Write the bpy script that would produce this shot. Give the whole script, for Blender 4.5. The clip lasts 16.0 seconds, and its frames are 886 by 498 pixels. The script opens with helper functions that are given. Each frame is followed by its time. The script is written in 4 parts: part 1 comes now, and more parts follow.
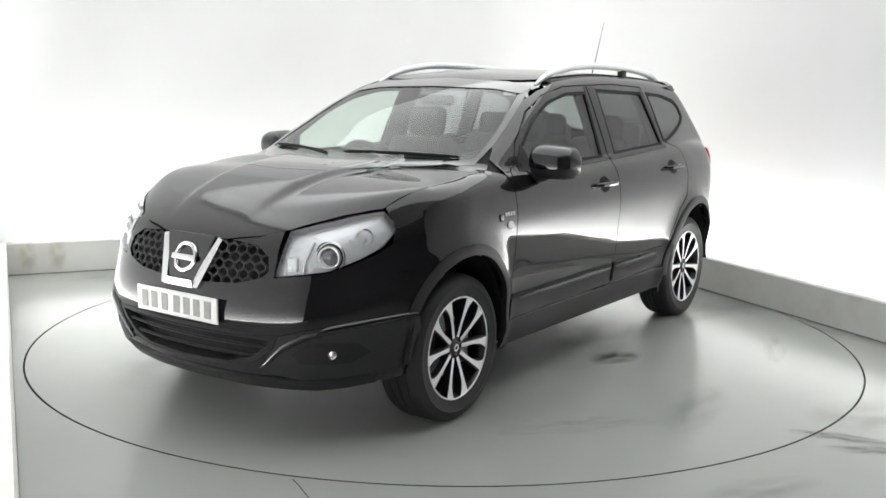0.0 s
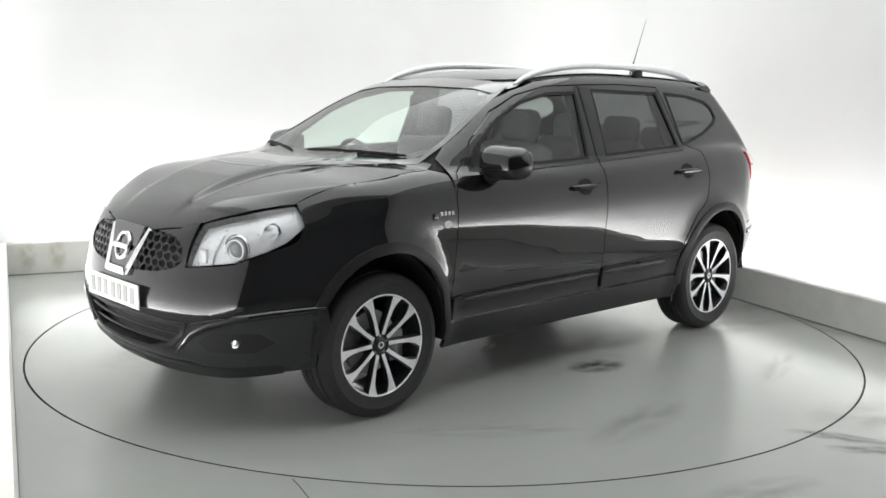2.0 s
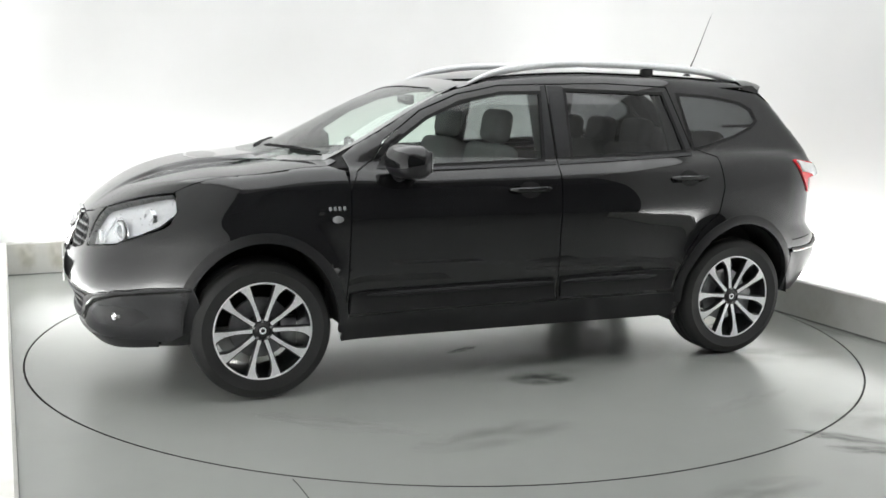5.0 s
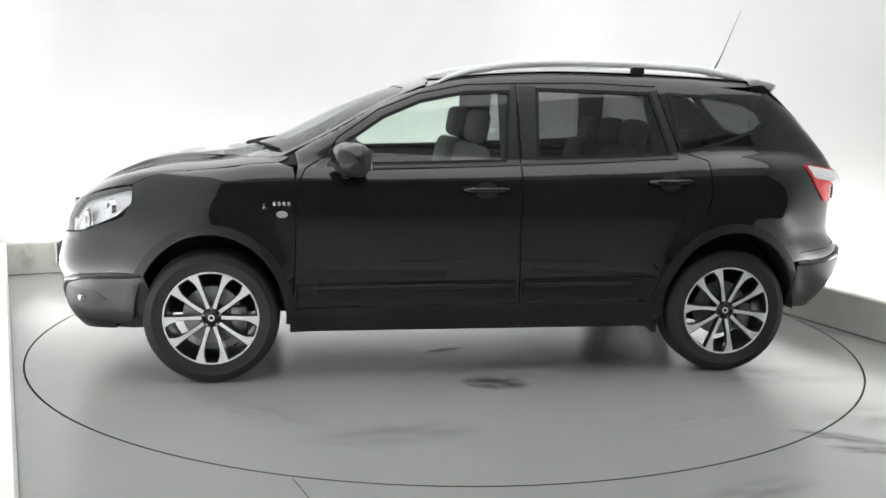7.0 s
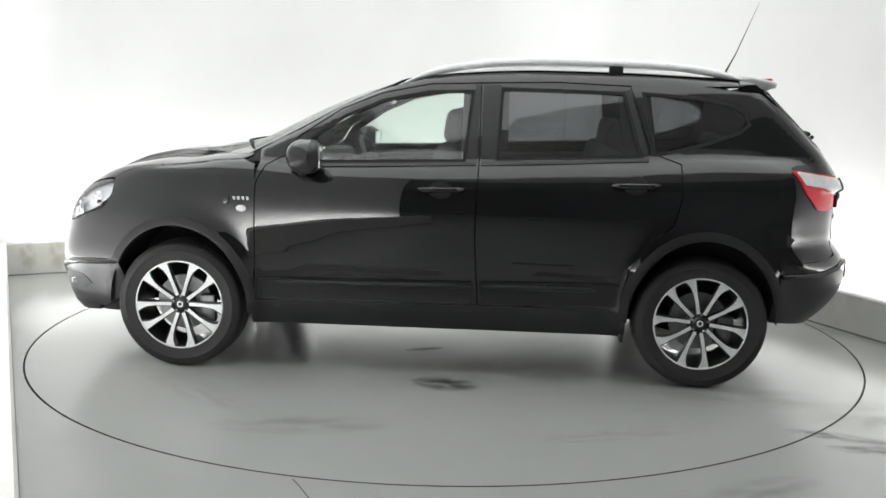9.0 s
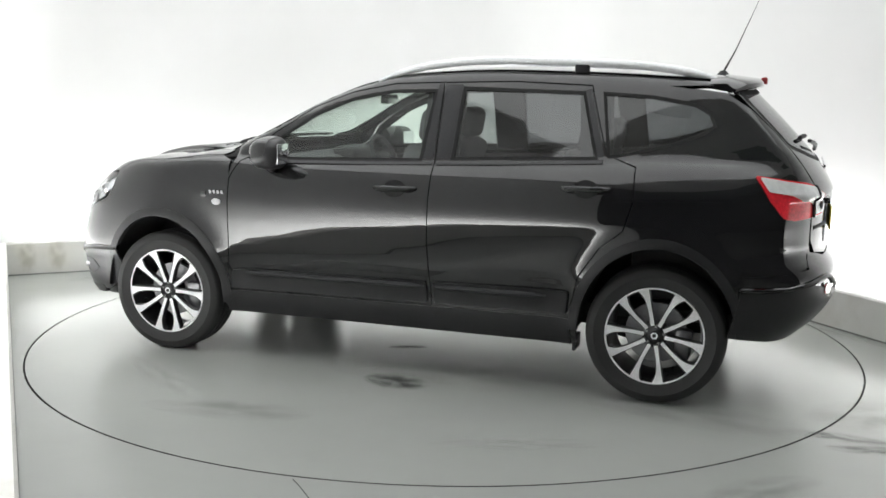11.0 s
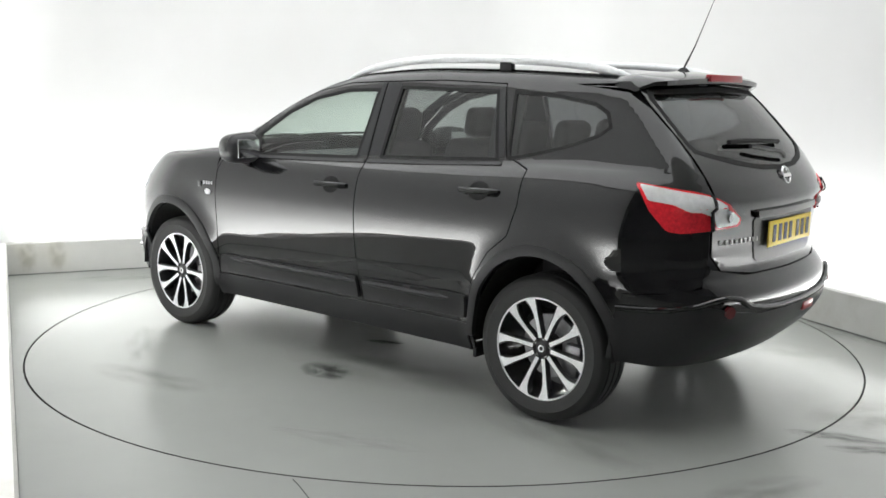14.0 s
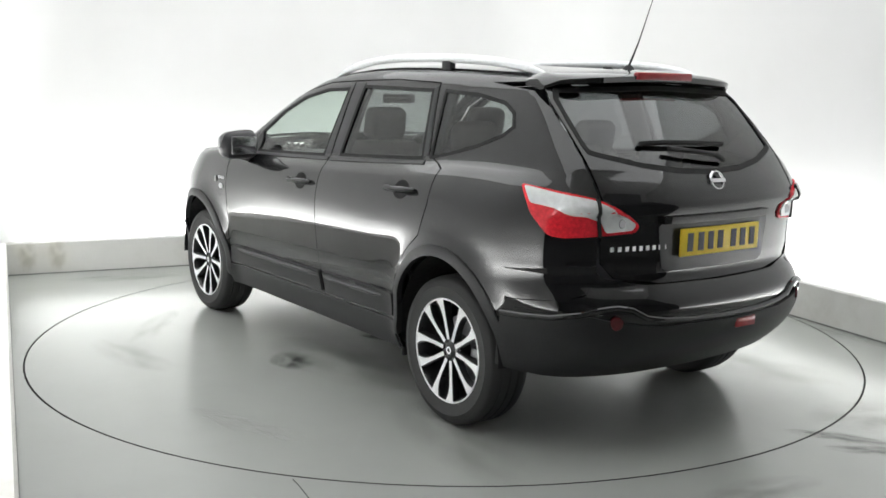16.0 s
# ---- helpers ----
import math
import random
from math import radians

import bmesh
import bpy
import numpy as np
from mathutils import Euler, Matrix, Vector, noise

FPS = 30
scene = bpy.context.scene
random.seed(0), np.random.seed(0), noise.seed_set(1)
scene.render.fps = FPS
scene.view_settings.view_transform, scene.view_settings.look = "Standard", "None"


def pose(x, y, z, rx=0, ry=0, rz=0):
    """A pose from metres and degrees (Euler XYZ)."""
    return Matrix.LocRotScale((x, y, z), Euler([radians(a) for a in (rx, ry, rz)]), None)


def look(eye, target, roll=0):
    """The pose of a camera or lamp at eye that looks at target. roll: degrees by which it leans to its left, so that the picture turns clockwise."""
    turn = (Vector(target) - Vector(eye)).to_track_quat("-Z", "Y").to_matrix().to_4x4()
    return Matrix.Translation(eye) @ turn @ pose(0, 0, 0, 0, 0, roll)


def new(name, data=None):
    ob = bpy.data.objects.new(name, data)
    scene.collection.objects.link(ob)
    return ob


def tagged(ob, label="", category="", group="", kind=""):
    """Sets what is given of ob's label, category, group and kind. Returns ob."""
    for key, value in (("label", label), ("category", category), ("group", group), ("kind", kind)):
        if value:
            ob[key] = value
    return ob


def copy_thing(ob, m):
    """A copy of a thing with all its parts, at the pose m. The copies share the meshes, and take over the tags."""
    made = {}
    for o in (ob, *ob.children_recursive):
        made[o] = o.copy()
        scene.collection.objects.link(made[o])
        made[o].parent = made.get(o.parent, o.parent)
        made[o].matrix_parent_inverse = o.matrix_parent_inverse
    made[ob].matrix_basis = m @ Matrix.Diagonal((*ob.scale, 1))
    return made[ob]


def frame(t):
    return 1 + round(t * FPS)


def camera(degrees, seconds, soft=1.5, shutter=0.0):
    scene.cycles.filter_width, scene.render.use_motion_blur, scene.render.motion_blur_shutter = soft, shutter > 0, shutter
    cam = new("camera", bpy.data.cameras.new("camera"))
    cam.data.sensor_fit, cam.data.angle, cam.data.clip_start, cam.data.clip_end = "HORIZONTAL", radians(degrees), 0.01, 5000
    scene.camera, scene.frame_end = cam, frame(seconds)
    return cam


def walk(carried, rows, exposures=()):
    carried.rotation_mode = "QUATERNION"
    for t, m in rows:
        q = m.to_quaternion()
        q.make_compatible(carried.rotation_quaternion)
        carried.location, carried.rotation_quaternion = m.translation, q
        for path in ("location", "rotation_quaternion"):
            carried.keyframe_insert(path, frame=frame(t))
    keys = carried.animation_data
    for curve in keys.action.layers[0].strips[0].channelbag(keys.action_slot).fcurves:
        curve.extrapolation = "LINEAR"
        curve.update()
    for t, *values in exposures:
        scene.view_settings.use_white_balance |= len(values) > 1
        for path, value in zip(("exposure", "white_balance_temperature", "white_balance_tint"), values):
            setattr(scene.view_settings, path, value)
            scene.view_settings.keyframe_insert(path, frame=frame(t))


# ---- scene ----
AXLE = 2.765
CAR_OFF = (-0.028, 0.147)


HEADING = [(0, 235.1), (0.5, 233.32), (1, 230.47), (1.5, 227.02), (2, 223.25), (2.5, 219.8), (3, 216.03), (3.5, 212.54), (4, 208.86),
           (6.5, 191.71), (7, 188.39), (7.5, 185.04), (8, 181.64), (8.5, 178.4), (9, 175.2), (11.5, 158.42), (12, 154.82), (12.5, 151.36),
           (13, 147.81), (13.5, 144.31), (14, 140.61), (14.5, 137.24), (15, 133.54), (15.5, 130.09), (16, 126.36)]

# ---- camera: stands still ----
EYE = (0.0, -6.061, 1.5255)
YAW, PITCH, ROLL = radians(-0.179), radians(9.358), 1.02
cam = camera(48.77, 16.0, soft=1.6)
AIM = (EYE[0] + math.sin(YAW) * math.cos(PITCH), EYE[1] + math.cos(YAW) * math.cos(PITCH), EYE[2] - math.sin(PITCH))
walk(cam, [(0.0, look(EYE, AIM, ROLL)), (16.0, look(EYE, AIM, ROLL))])

# ---- the studio's own axes: a along the back wall, b out of it towards the viewer ----
CORNER = Vector((-3.366, 1.546, 0.0))
ROOM_TURN = radians(24.5)
UA = Vector((math.cos(ROOM_TURN), math.sin(ROOM_TURN), 0.0))
UB = Vector((math.sin(ROOM_TURN), -math.cos(ROOM_TURN), 0.0))
ROOM_W = 4.87
CURB_H = 0.26


def room(a, b, z=0.0):
    return CORNER + UA * a + UB * b + Vector((0, 0, z))


# ---- light ----
world = bpy.data.worlds.new("world")
scene.world = world
world.use_nodes = True
world.node_tree.nodes["Background"].inputs[0].default_value = (0.5, 0.52, 0.55, 1)
world.node_tree.nodes["Background"].inputs[1].default_value = 0.02
scene.view_settings.exposure = 0.0


def area_lamp(name, at, towards, sx, sy, watts, colour=(0.97, 0.99, 1.0), turn=0):
    data = bpy.data.lights.new(name, "AREA")
    data.shape, data.size, data.size_y, data.energy, data.color = "RECTANGLE", sx, sy, watts, colour
    data.spread = radians(168)
    ob = new(name, data)
    ob.matrix_world = look(at, towards, turn)
    return ob


def strip_lamp(name, p, q, aim, width, watts):
    """A long lamp from p to q that shines towards aim from its middle."""
    mid = (p + q) / 2
    x = (q - p).normalized()
    z = (mid - aim).normalized()
    y = z.cross(x).normalized()
    z = x.cross(y)
    data = bpy.data.lights.new(name, "AREA")
    data.shape, data.size, data.size_y, data.energy, data.color = "RECTANGLE", (q - p).length, width, watts, (0.99, 1.0, 1.0)
    ob = new(name, data)
    m = Matrix((x, y, z)).transposed().to_4x4()
    m.translation = mid
    ob.matrix_world = m
    return ob


COVE = 74
strip_lamp("cove_lamp_back", room(0.0, -0.13, 0.12), room(ROOM_W, -0.13, 0.12), room(ROOM_W / 2, -0.36, 0.30), 0.06, COVE)
strip_lamp("cove_lamp_right", room(ROOM_W + 0.13, 7.5, 0.12), room(ROOM_W + 0.13, 0, 0.12), room(ROOM_W + 0.36, 3.75, 0.30), 0.06, COVE * 1.5)
strip_lamp("cove_lamp_left", room(-0.23, 0.1, 0.12), room(-0.23, 6.45, 0.12), room(-0.46, 3.28, 0.30), 0.06, COVE * 1.45)
# unseen fill strips high on the walls, added to brighten the bonnet's reflections
TOP = 4
strip_lamp("top_fill_back", room(ROOM_W, 0.25, 3.72), room(0.2, 0.25, 3.72), room(ROOM_W / 2, -0.34, 3.1), 0.75, TOP)
strip_lamp("top_fill_right", room(ROOM_W - 0.25, 0.5, 3.72), room(ROOM_W - 0.25, 5.8, 3.72), room(ROOM_W + 0.34, 3.1, 3.1), 0.75, TOP)
strip_lamp("top_fill_left", room(0.15, 4.4, 3.72), room(0.15, 0.5, 3.72), room(-0.44, 2.3, 3.1), 0.75, TOP)
area_lamp("ceiling_lamp", room(2.43, 2.9, 3.9), room(2.43, 2.9, 0), 5.4, 6.7, 142, turn=24.5)

# ---- materials ----


def node_mat(name):
    m = bpy.data.materials.new(name)
    m.use_nodes = True
    nt = m.node_tree
    return m, nt, nt.nodes["Principled BSDF"]


def grain(nt, scale, detail=4.0, rough=0.6, coords="Object"):
    tc = nt.nodes.new("ShaderNodeTexCoord")
    n = nt.nodes.new("ShaderNodeTexNoise")
    n.inputs["Scale"].default_value, n.inputs["Detail"].default_value, n.inputs["Roughness"].default_value = scale, detail, rough
    nt.links.new(tc.outputs[coords], n.inputs["Vector"])
    return n


def ramp(nt, src, stops):
    r = nt.nodes.new("ShaderNodeValToRGB")
    while len(r.color_ramp.elements) < len(stops):
        r.color_ramp.elements.new(0.5)
    for e, (p, c) in zip(r.color_ramp.elements, stops):
        e.position, e.color = p, (*c, 1) if len(c) == 3 else c
    nt.links.new(src, r.inputs["Fac"])
    return r


def bump(nt, bsdf, src, strength, dist=0.002):
    b = nt.nodes.new("ShaderNodeBump")
    b.inputs["Strength"].default_value, b.inputs["Distance"].default_value = strength, dist
    nt.links.new(src, b.inputs["Height"])
    nt.links.new(b.outputs["Normal"], bsdf.inputs["Normal"])


def simple(name, colour, rough=0.5, metal=0.0, coat=0.0, vary=0.15, scale=40.0, bumpy=0.0, ior=1.5):
    m, nt, p = node_mat(name)
    n = grain(nt, scale)
    lo = tuple(c * (1 - vary) for c in colour)
    hi = tuple(min(1, c * (1 + vary)) for c in colour)
    r = ramp(nt, n.outputs["Fac"], [(0.3, lo), (0.7, hi)])
    nt.links.new(r.outputs["Color"], p.inputs["Base Color"])
    rr = ramp(nt, n.outputs["Fac"], [(0.25, (rough * 0.85,) * 3), (0.75, (min(1, rough * 1.15),) * 3)])
    nt.links.new(rr.outputs["Color"], p.inputs["Roughness"])
    p.inputs["Metallic"].default_value, p.inputs["Coat Weight"].default_value = metal, coat
    p.inputs["Coat Roughness"].default_value, p.inputs["IOR"].default_value = 0.03, ior
    if bumpy:
        bump(nt, p, n.outputs["Fac"], bumpy)
    return m


def paint_floor():
    m, nt, p = node_mat("floor_paint")
    big = grain(nt, 0.55, 5, 0.6)
    mid = grain(nt, 2.6, 6, 0.65)
    fine = grain(nt, 60, 3, 0.6)
    mix = nt.nodes.new("ShaderNodeMix")
    mix.data_type = "RGBA"
    a = ramp(nt, big.outputs["Fac"], [(0.3, (0.35, 0.362, 0.345)), (0.7, (0.39, 0.402, 0.382))])
    b = ramp(nt, mid.outputs["Fac"], [(0.2, (0.335, 0.345, 0.328)), (0.5, (0.37, 0.38, 0.362)), (0.8, (0.385, 0.395, 0.376))])
    mix.inputs["Factor"].default_value = 0.4
    nt.links.new(a.outputs["Color"], mix.inputs["A"])
    nt.links.new(b.outputs["Color"], mix.inputs["B"])
    nt.links.new(mix.outputs["Result"], p.inputs["Base Color"])
    r = ramp(nt, fine.outputs["Fac"], [(0.2, (0.25,) * 3), (0.8, (0.21,) * 3)])
    nt.links.new(r.outputs["Color"], p.inputs["Roughness"])
    bump(nt, p, fine.outputs["Fac"], 0.05, 0.001)
    return m


def paint_wall():
    m, nt, p = node_mat("studio_white")
    n = grain(nt, 0.8, 5, 0.6)
    f = grain(nt, 120, 3)
    r = ramp(nt, n.outputs["Fac"], [(0.3, (0.755, 0.755, 0.745)), (0.7, (0.79, 0.79, 0.785))])
    nt.links.new(r.outputs["Color"], p.inputs["Base Color"])
    p.inputs["Roughness"].default_value = 0.75
    bump(nt, p, f.outputs["Fac"], 0.06, 0.001)
    return m


def paint_curb():
    m, nt, p = node_mat("curb_paint")
    n = grain(nt, 3.0, 6, 0.65)
    r = ramp(nt, n.outputs["Fac"], [(0.25, (0.58, 0.57, 0.53)), (0.5, (0.68, 0.68, 0.65)), (0.8, (0.73, 0.73, 0.70))])
    nt.links.new(r.outputs["Color"], p.inputs["Base Color"])
    p.inputs["Roughness"].default_value = 0.55
    bump(nt, p, n.outputs["Fac"], 0.1, 0.004)
    return m


def car_paint():
    m, nt, p = node_mat("black_car_paint")
    n = grain(nt, 900, 2, 0.5)
    r = ramp(nt, n.outputs["Fac"], [(0.3, (0.004, 0.004, 0.0045)), (0.75, (0.011, 0.011, 0.012))])
    nt.links.new(r.outputs["Color"], p.inputs["Base Color"])
    p.inputs["Roughness"].default_value, p.inputs["Specular IOR Level"].default_value = 0.4, 0.06
    p.inputs["Coat Weight"].default_value, p.inputs["Coat Roughness"].default_value, p.inputs["Coat IOR"].default_value = 1.0, 0.012, 1.62
    o = grain(nt, 26, 2, 0.5)
    bump(nt, p, o.outputs["Fac"], 0.012, 0.001)
    return m


def glass_mat(name, tint, gloss=0.02):
    m = bpy.data.materials.new(name)
    m.use_nodes = True
    nt = m.node_tree
    nt.nodes.clear()
    out = nt.nodes.new("ShaderNodeOutputMaterial")
    tr = nt.nodes.new("ShaderNodeBsdfTransparent")
    tr.inputs[0].default_value = (*tint, 1)
    gl = nt.nodes.new("ShaderNodeBsdfGlossy")
    gl.inputs["Roughness"].default_value = gloss
    lw = nt.nodes.new("ShaderNodeLayerWeight")
    lw.inputs[0].default_value = 0.5
    pw = nt.nodes.new("ShaderNodeMath")
    pw.operation = "POWER"
    pw.inputs[1].default_value = 4.6
    fr = nt.nodes.new("ShaderNodeMapRange")
    fr.inputs["To Min"].default_value, fr.inputs["To Max"].default_value = 0.085, 1.0
    nt.links.new(lw.outputs["Facing"], pw.inputs[0])
    nt.links.new(pw.outputs[0], fr.inputs["Value"])
    mx = nt.nodes.new("ShaderNodeMixShader")
    nt.links.new(fr.outputs[0], mx.inputs[0])
    nt.links.new(tr.outputs[0], mx.inputs[1])
    nt.links.new(gl.outputs[0], mx.inputs[2])
    nt.links.new(mx.outputs[0], out.inputs[0])
    return m


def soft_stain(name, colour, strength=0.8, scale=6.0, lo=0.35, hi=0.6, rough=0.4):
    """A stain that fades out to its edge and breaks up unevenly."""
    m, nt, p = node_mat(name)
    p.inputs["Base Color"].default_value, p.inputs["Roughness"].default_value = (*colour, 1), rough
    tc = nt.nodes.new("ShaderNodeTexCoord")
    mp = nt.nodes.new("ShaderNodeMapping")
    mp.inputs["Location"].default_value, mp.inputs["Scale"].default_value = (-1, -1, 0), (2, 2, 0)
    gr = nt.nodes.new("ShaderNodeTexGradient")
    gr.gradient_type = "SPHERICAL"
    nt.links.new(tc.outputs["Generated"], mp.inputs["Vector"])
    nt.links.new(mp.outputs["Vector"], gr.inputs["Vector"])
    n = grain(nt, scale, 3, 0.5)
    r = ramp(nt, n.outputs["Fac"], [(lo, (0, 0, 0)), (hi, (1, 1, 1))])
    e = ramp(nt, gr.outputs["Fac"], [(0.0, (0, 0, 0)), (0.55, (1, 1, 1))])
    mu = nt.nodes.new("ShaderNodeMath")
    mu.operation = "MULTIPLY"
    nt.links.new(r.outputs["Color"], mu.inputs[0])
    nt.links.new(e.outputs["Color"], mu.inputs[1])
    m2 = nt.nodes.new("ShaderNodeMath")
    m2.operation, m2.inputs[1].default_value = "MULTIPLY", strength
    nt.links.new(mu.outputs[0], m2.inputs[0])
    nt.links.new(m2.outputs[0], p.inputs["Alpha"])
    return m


M = {
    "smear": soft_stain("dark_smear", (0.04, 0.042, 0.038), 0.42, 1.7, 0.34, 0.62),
    "grey_smear": soft_stain("grey_smear", (0.10, 0.105, 0.098), 0.30, 2.2, 0.34, 0.66),
    "faint": soft_stain("faint_grey", (0.12, 0.125, 0.115), 0.12, 1.5, 0.35, 0.7),
    "pale": soft_stain("pale_scuff", (0.5, 0.51, 0.49), 0.14, 2.0, 0.40, 0.7, 0.5),
    "yellow": soft_stain("yellow_stain", (0.62, 0.56, 0.30), 0.14, 1.3, 0.3, 0.6, 0.6),
    "floor": paint_floor(), "wall": paint_wall(), "curb": paint_curb(), "paint": car_paint(),
    "dark_wall": simple("dark_wall", (0.24, 0.24, 0.245), 0.8, scale=2),
    "gap": simple("gap", (0.02, 0.02, 0.02), 0.9),
    "stain": simple("oily_stain", (0.045, 0.048, 0.045), 0.35, vary=0.5, scale=25),
    "scuff": simple("worn_scuff", (0.17, 0.175, 0.165), 0.5, vary=0.4, scale=14),
    "plastic": simple("black_plastic", (0.020, 0.020, 0.021), 0.42, bumpy=0.03, scale=120),
    "satin_black": simple("satin_black_trim", (0.024, 0.024, 0.026), 0.32, bumpy=0.02, scale=120),
    "grille": simple("grille_plastic", (0.03, 0.03, 0.032), 0.3, scale=300),
    "projector": simple("projector_glass", (0.25, 0.26, 0.27), 0.05, coat=1.0),
    "satin_dim": simple("dull_silver", (0.45, 0.45, 0.46), 0.4, metal=0.6, vary=0.05),
    "matt": simple("matt_black", (0.008, 0.008, 0.008), 0.8),
    "gloss": simple("gloss_black", (0.006, 0.006, 0.006), 0.08, coat=1.0),
    "rubber": simple("tyre_rubber", (0.028, 0.028, 0.028), 0.62, bumpy=0.3, scale=160),
    "alloy": simple("machined_alloy", (0.86, 0.86, 0.87), 0.36, metal=0.25, scale=90, vary=0.1),
    "dark_alloy": simple("black_alloy", (0.012, 0.012, 0.013), 0.3, coat=0.6),
    "steel": simple("brake_steel", (0.30, 0.30, 0.31), 0.45, metal=1.0, scale=30),
    "chrome": simple("chrome", (0.82, 0.82, 0.83), 0.12, metal=1.0, vary=0.05),
    "satin": simple("satin_silver", (0.88, 0.89, 0.90), 0.3, metal=0.0, vary=0.06),
    "cloth": simple("seat_cloth", (0.13, 0.13, 0.135), 0.9, bumpy=0.06, scale=40),
    "trim": simple("interior_trim", (0.025, 0.025, 0.027), 0.65, bumpy=0.05, scale=30),
    "headliner": simple("headliner", (0.42, 0.42, 0.40), 0.9, scale=200),
    "lamp_bowl": simple("lamp_reflector", (0.93, 0.93, 0.94), 0.30, metal=0.35, vary=0.05, scale=34, bumpy=0.6),
    "lamp_white": simple("lamp_clear_plastic", (0.84, 0.85, 0.86), 0.18, coat=1.0, vary=0.08),
    "red": simple("red_lens", (0.88, 0.030, 0.045), 0.15, coat=0.5, vary=0.2, scale=70),
    "dark_red": simple("dark_red_lens", (0.10, 0.008, 0.012), 0.15, coat=1.0),
    "mid_red": simple("deep_red_lens", (0.34, 0.012, 0.018), 0.32, coat=0.2),
    "plate_white": simple("plate_white", (0.64, 0.64, 0.63), 0.4, vary=0.04),
    "plate_yellow": simple("plate_yellow", (0.90, 0.66, 0.03), 0.4, vary=0.04),
    "ink": simple("plate_ink", (0.012, 0.012, 0.012), 0.5),
    "faded_ink": simple("faded_plate_ink", (0.22, 0.22, 0.21), 0.5),
    "glass": glass_mat("clear_tinted_glass", (0.80, 0.88, 0.83)),
    "privacy": glass_mat("privacy_glass", (0.30, 0.31, 0.315)),
    "lens": glass_mat("lamp_cover", (0.93, 0.94, 0.95), 0.03),
    "sticker": simple("paper_sticker", (0.75, 0.75, 0.73), 0.7, vary=0.05),
}

for key, level in (("plastic", 0.3), ("satin_black", 0.42), ("rubber", 0.4)):
    M[key].node_tree.nodes["Principled BSDF"].inputs["Specular IOR Level"].default_value = level

# ---- mesh helpers ----


def part(name, bm, material, parent, label="", smooth=True, angle=35):
    me = bpy.data.meshes.new(name)
    bmesh.ops.recalc_face_normals(bm, faces=bm.faces)
    for f in bm.faces:
        f.smooth = smooth
    if smooth:
        lim = radians(angle)
        for e in bm.edges:
            if len(e.link_faces) == 2 and e.calc_face_angle(0) > lim:
                e.smooth = False
    bm.to_mesh(me)
    bm.free()
    me.materials.append(material)
    ob = new(name, me)
    if parent is not None:
        ob.parent = parent
    if label:
        ob["label"] = label
    return ob


def box_bm(sx, sy, sz, at=(0, 0, 0), bevel=0.0, seg=2, rot=None):
    bm = bmesh.new()
    bmesh.ops.create_cube(bm, size=1)
    bmesh.ops.scale(bm, vec=(sx, sy, sz), verts=bm.verts)
    if bevel:
        bmesh.ops.bevel(bm, geom=list(bm.edges), offset=bevel, segments=seg, profile=0.5, affect="EDGES")
    m = Matrix.Translation(at)
    if rot is not None:
        m = m @ Euler([radians(a) for a in rot]).to_matrix().to_4x4()
    bmesh.ops.transform(bm, matrix=m, verts=bm.verts)
    return bm


def join_bm(*many):
    out = bmesh.new()
    for b in many:
        me = bpy.data.meshes.new("tmp")
        b.to_mesh(me)
        b.free()
        out.from_mesh(me)
        bpy.data.meshes.remove(me)
    return out


def tube_bm(points, radius, sides=8, radii=None, squash=1.0):
    """A closed tube along points; squash flattens it vertically."""
    bm = bmesh.new()
    pts = [Vector(p) for p in points]
    rings = []
    for i, p in enumerate(pts):
        d = (pts[min(i + 1, len(pts) - 1)] - pts[max(i - 1, 0)]).normalized()
        ref = Vector((0, 0, 1)) if abs(d.z) < 0.95 else Vector((1, 0, 0))
        u = d.cross(ref).normalized()
        v = u.cross(d).normalized()
        r = radii[i] if radii else radius
        rings.append([bm.verts.new(p + u * r * math.cos(k * math.tau / sides) + v * r * squash * math.sin(k * math.tau / sides)) for k in range(sides)])
    for a, b in zip(rings, rings[1:]):
        for k in range(sides):
            bm.faces.new((a[k], a[(k + 1) % sides], b[(k + 1) % sides], b[k]))
    bm.faces.new(rings[0])
    bm.faces.new(rings[-1])
    return bm


def lathe_bm(profile, axis="Y", seg=48, at=(0, 0, 0)):
    """Turns (radius, along) pairs about an axis."""
    bm = bmesh.new()
    rings = []
    for r, h in profile:
        ring = []
        for k in range(seg if r > 1e-6 else 1):
            a = k * math.tau / seg
            c, s = r * math.cos(a), r * math.sin(a)
            q = {"Y": (c, h, s), "X": (h, c, s), "Z": (c, s, h)}[axis]
            ring.append(bm.verts.new(Vector(q) + Vector(at)))
        rings.append(ring)
    for a, b in zip(rings, rings[1:]):
        for k in range(seg):
            k2 = (k + 1) % seg
            if len(a) == 1 and len(b) == 1:
                continue
            if len(a) == 1:
                bm.faces.new((a[0], b[k], b[k2]))
            elif len(b) == 1:
                bm.faces.new((a[k], a[k2], b[0]))
            else:
                bm.faces.new((a[k], a[k2], b[k2], b[k]))
    return bm


def extrude_bm(outline, place, depth):
    """A flat plate: outline in 2D, place(u, v, d) gives the point, d from 0 to depth."""
    bm = bmesh.new()
    lo = [bm.verts.new(place(u, v, 0)) for u, v in outline]
    hi = [bm.verts.new(place(u, v, depth)) for u, v in outline]
    n = len(outline)
    bm.faces.new(lo)
    bm.faces.new(hi)
    for i in range(n):
        j = (i + 1) % n
        bm.faces.new((lo[i], lo[j], hi[j], hi[i]))
    return bm


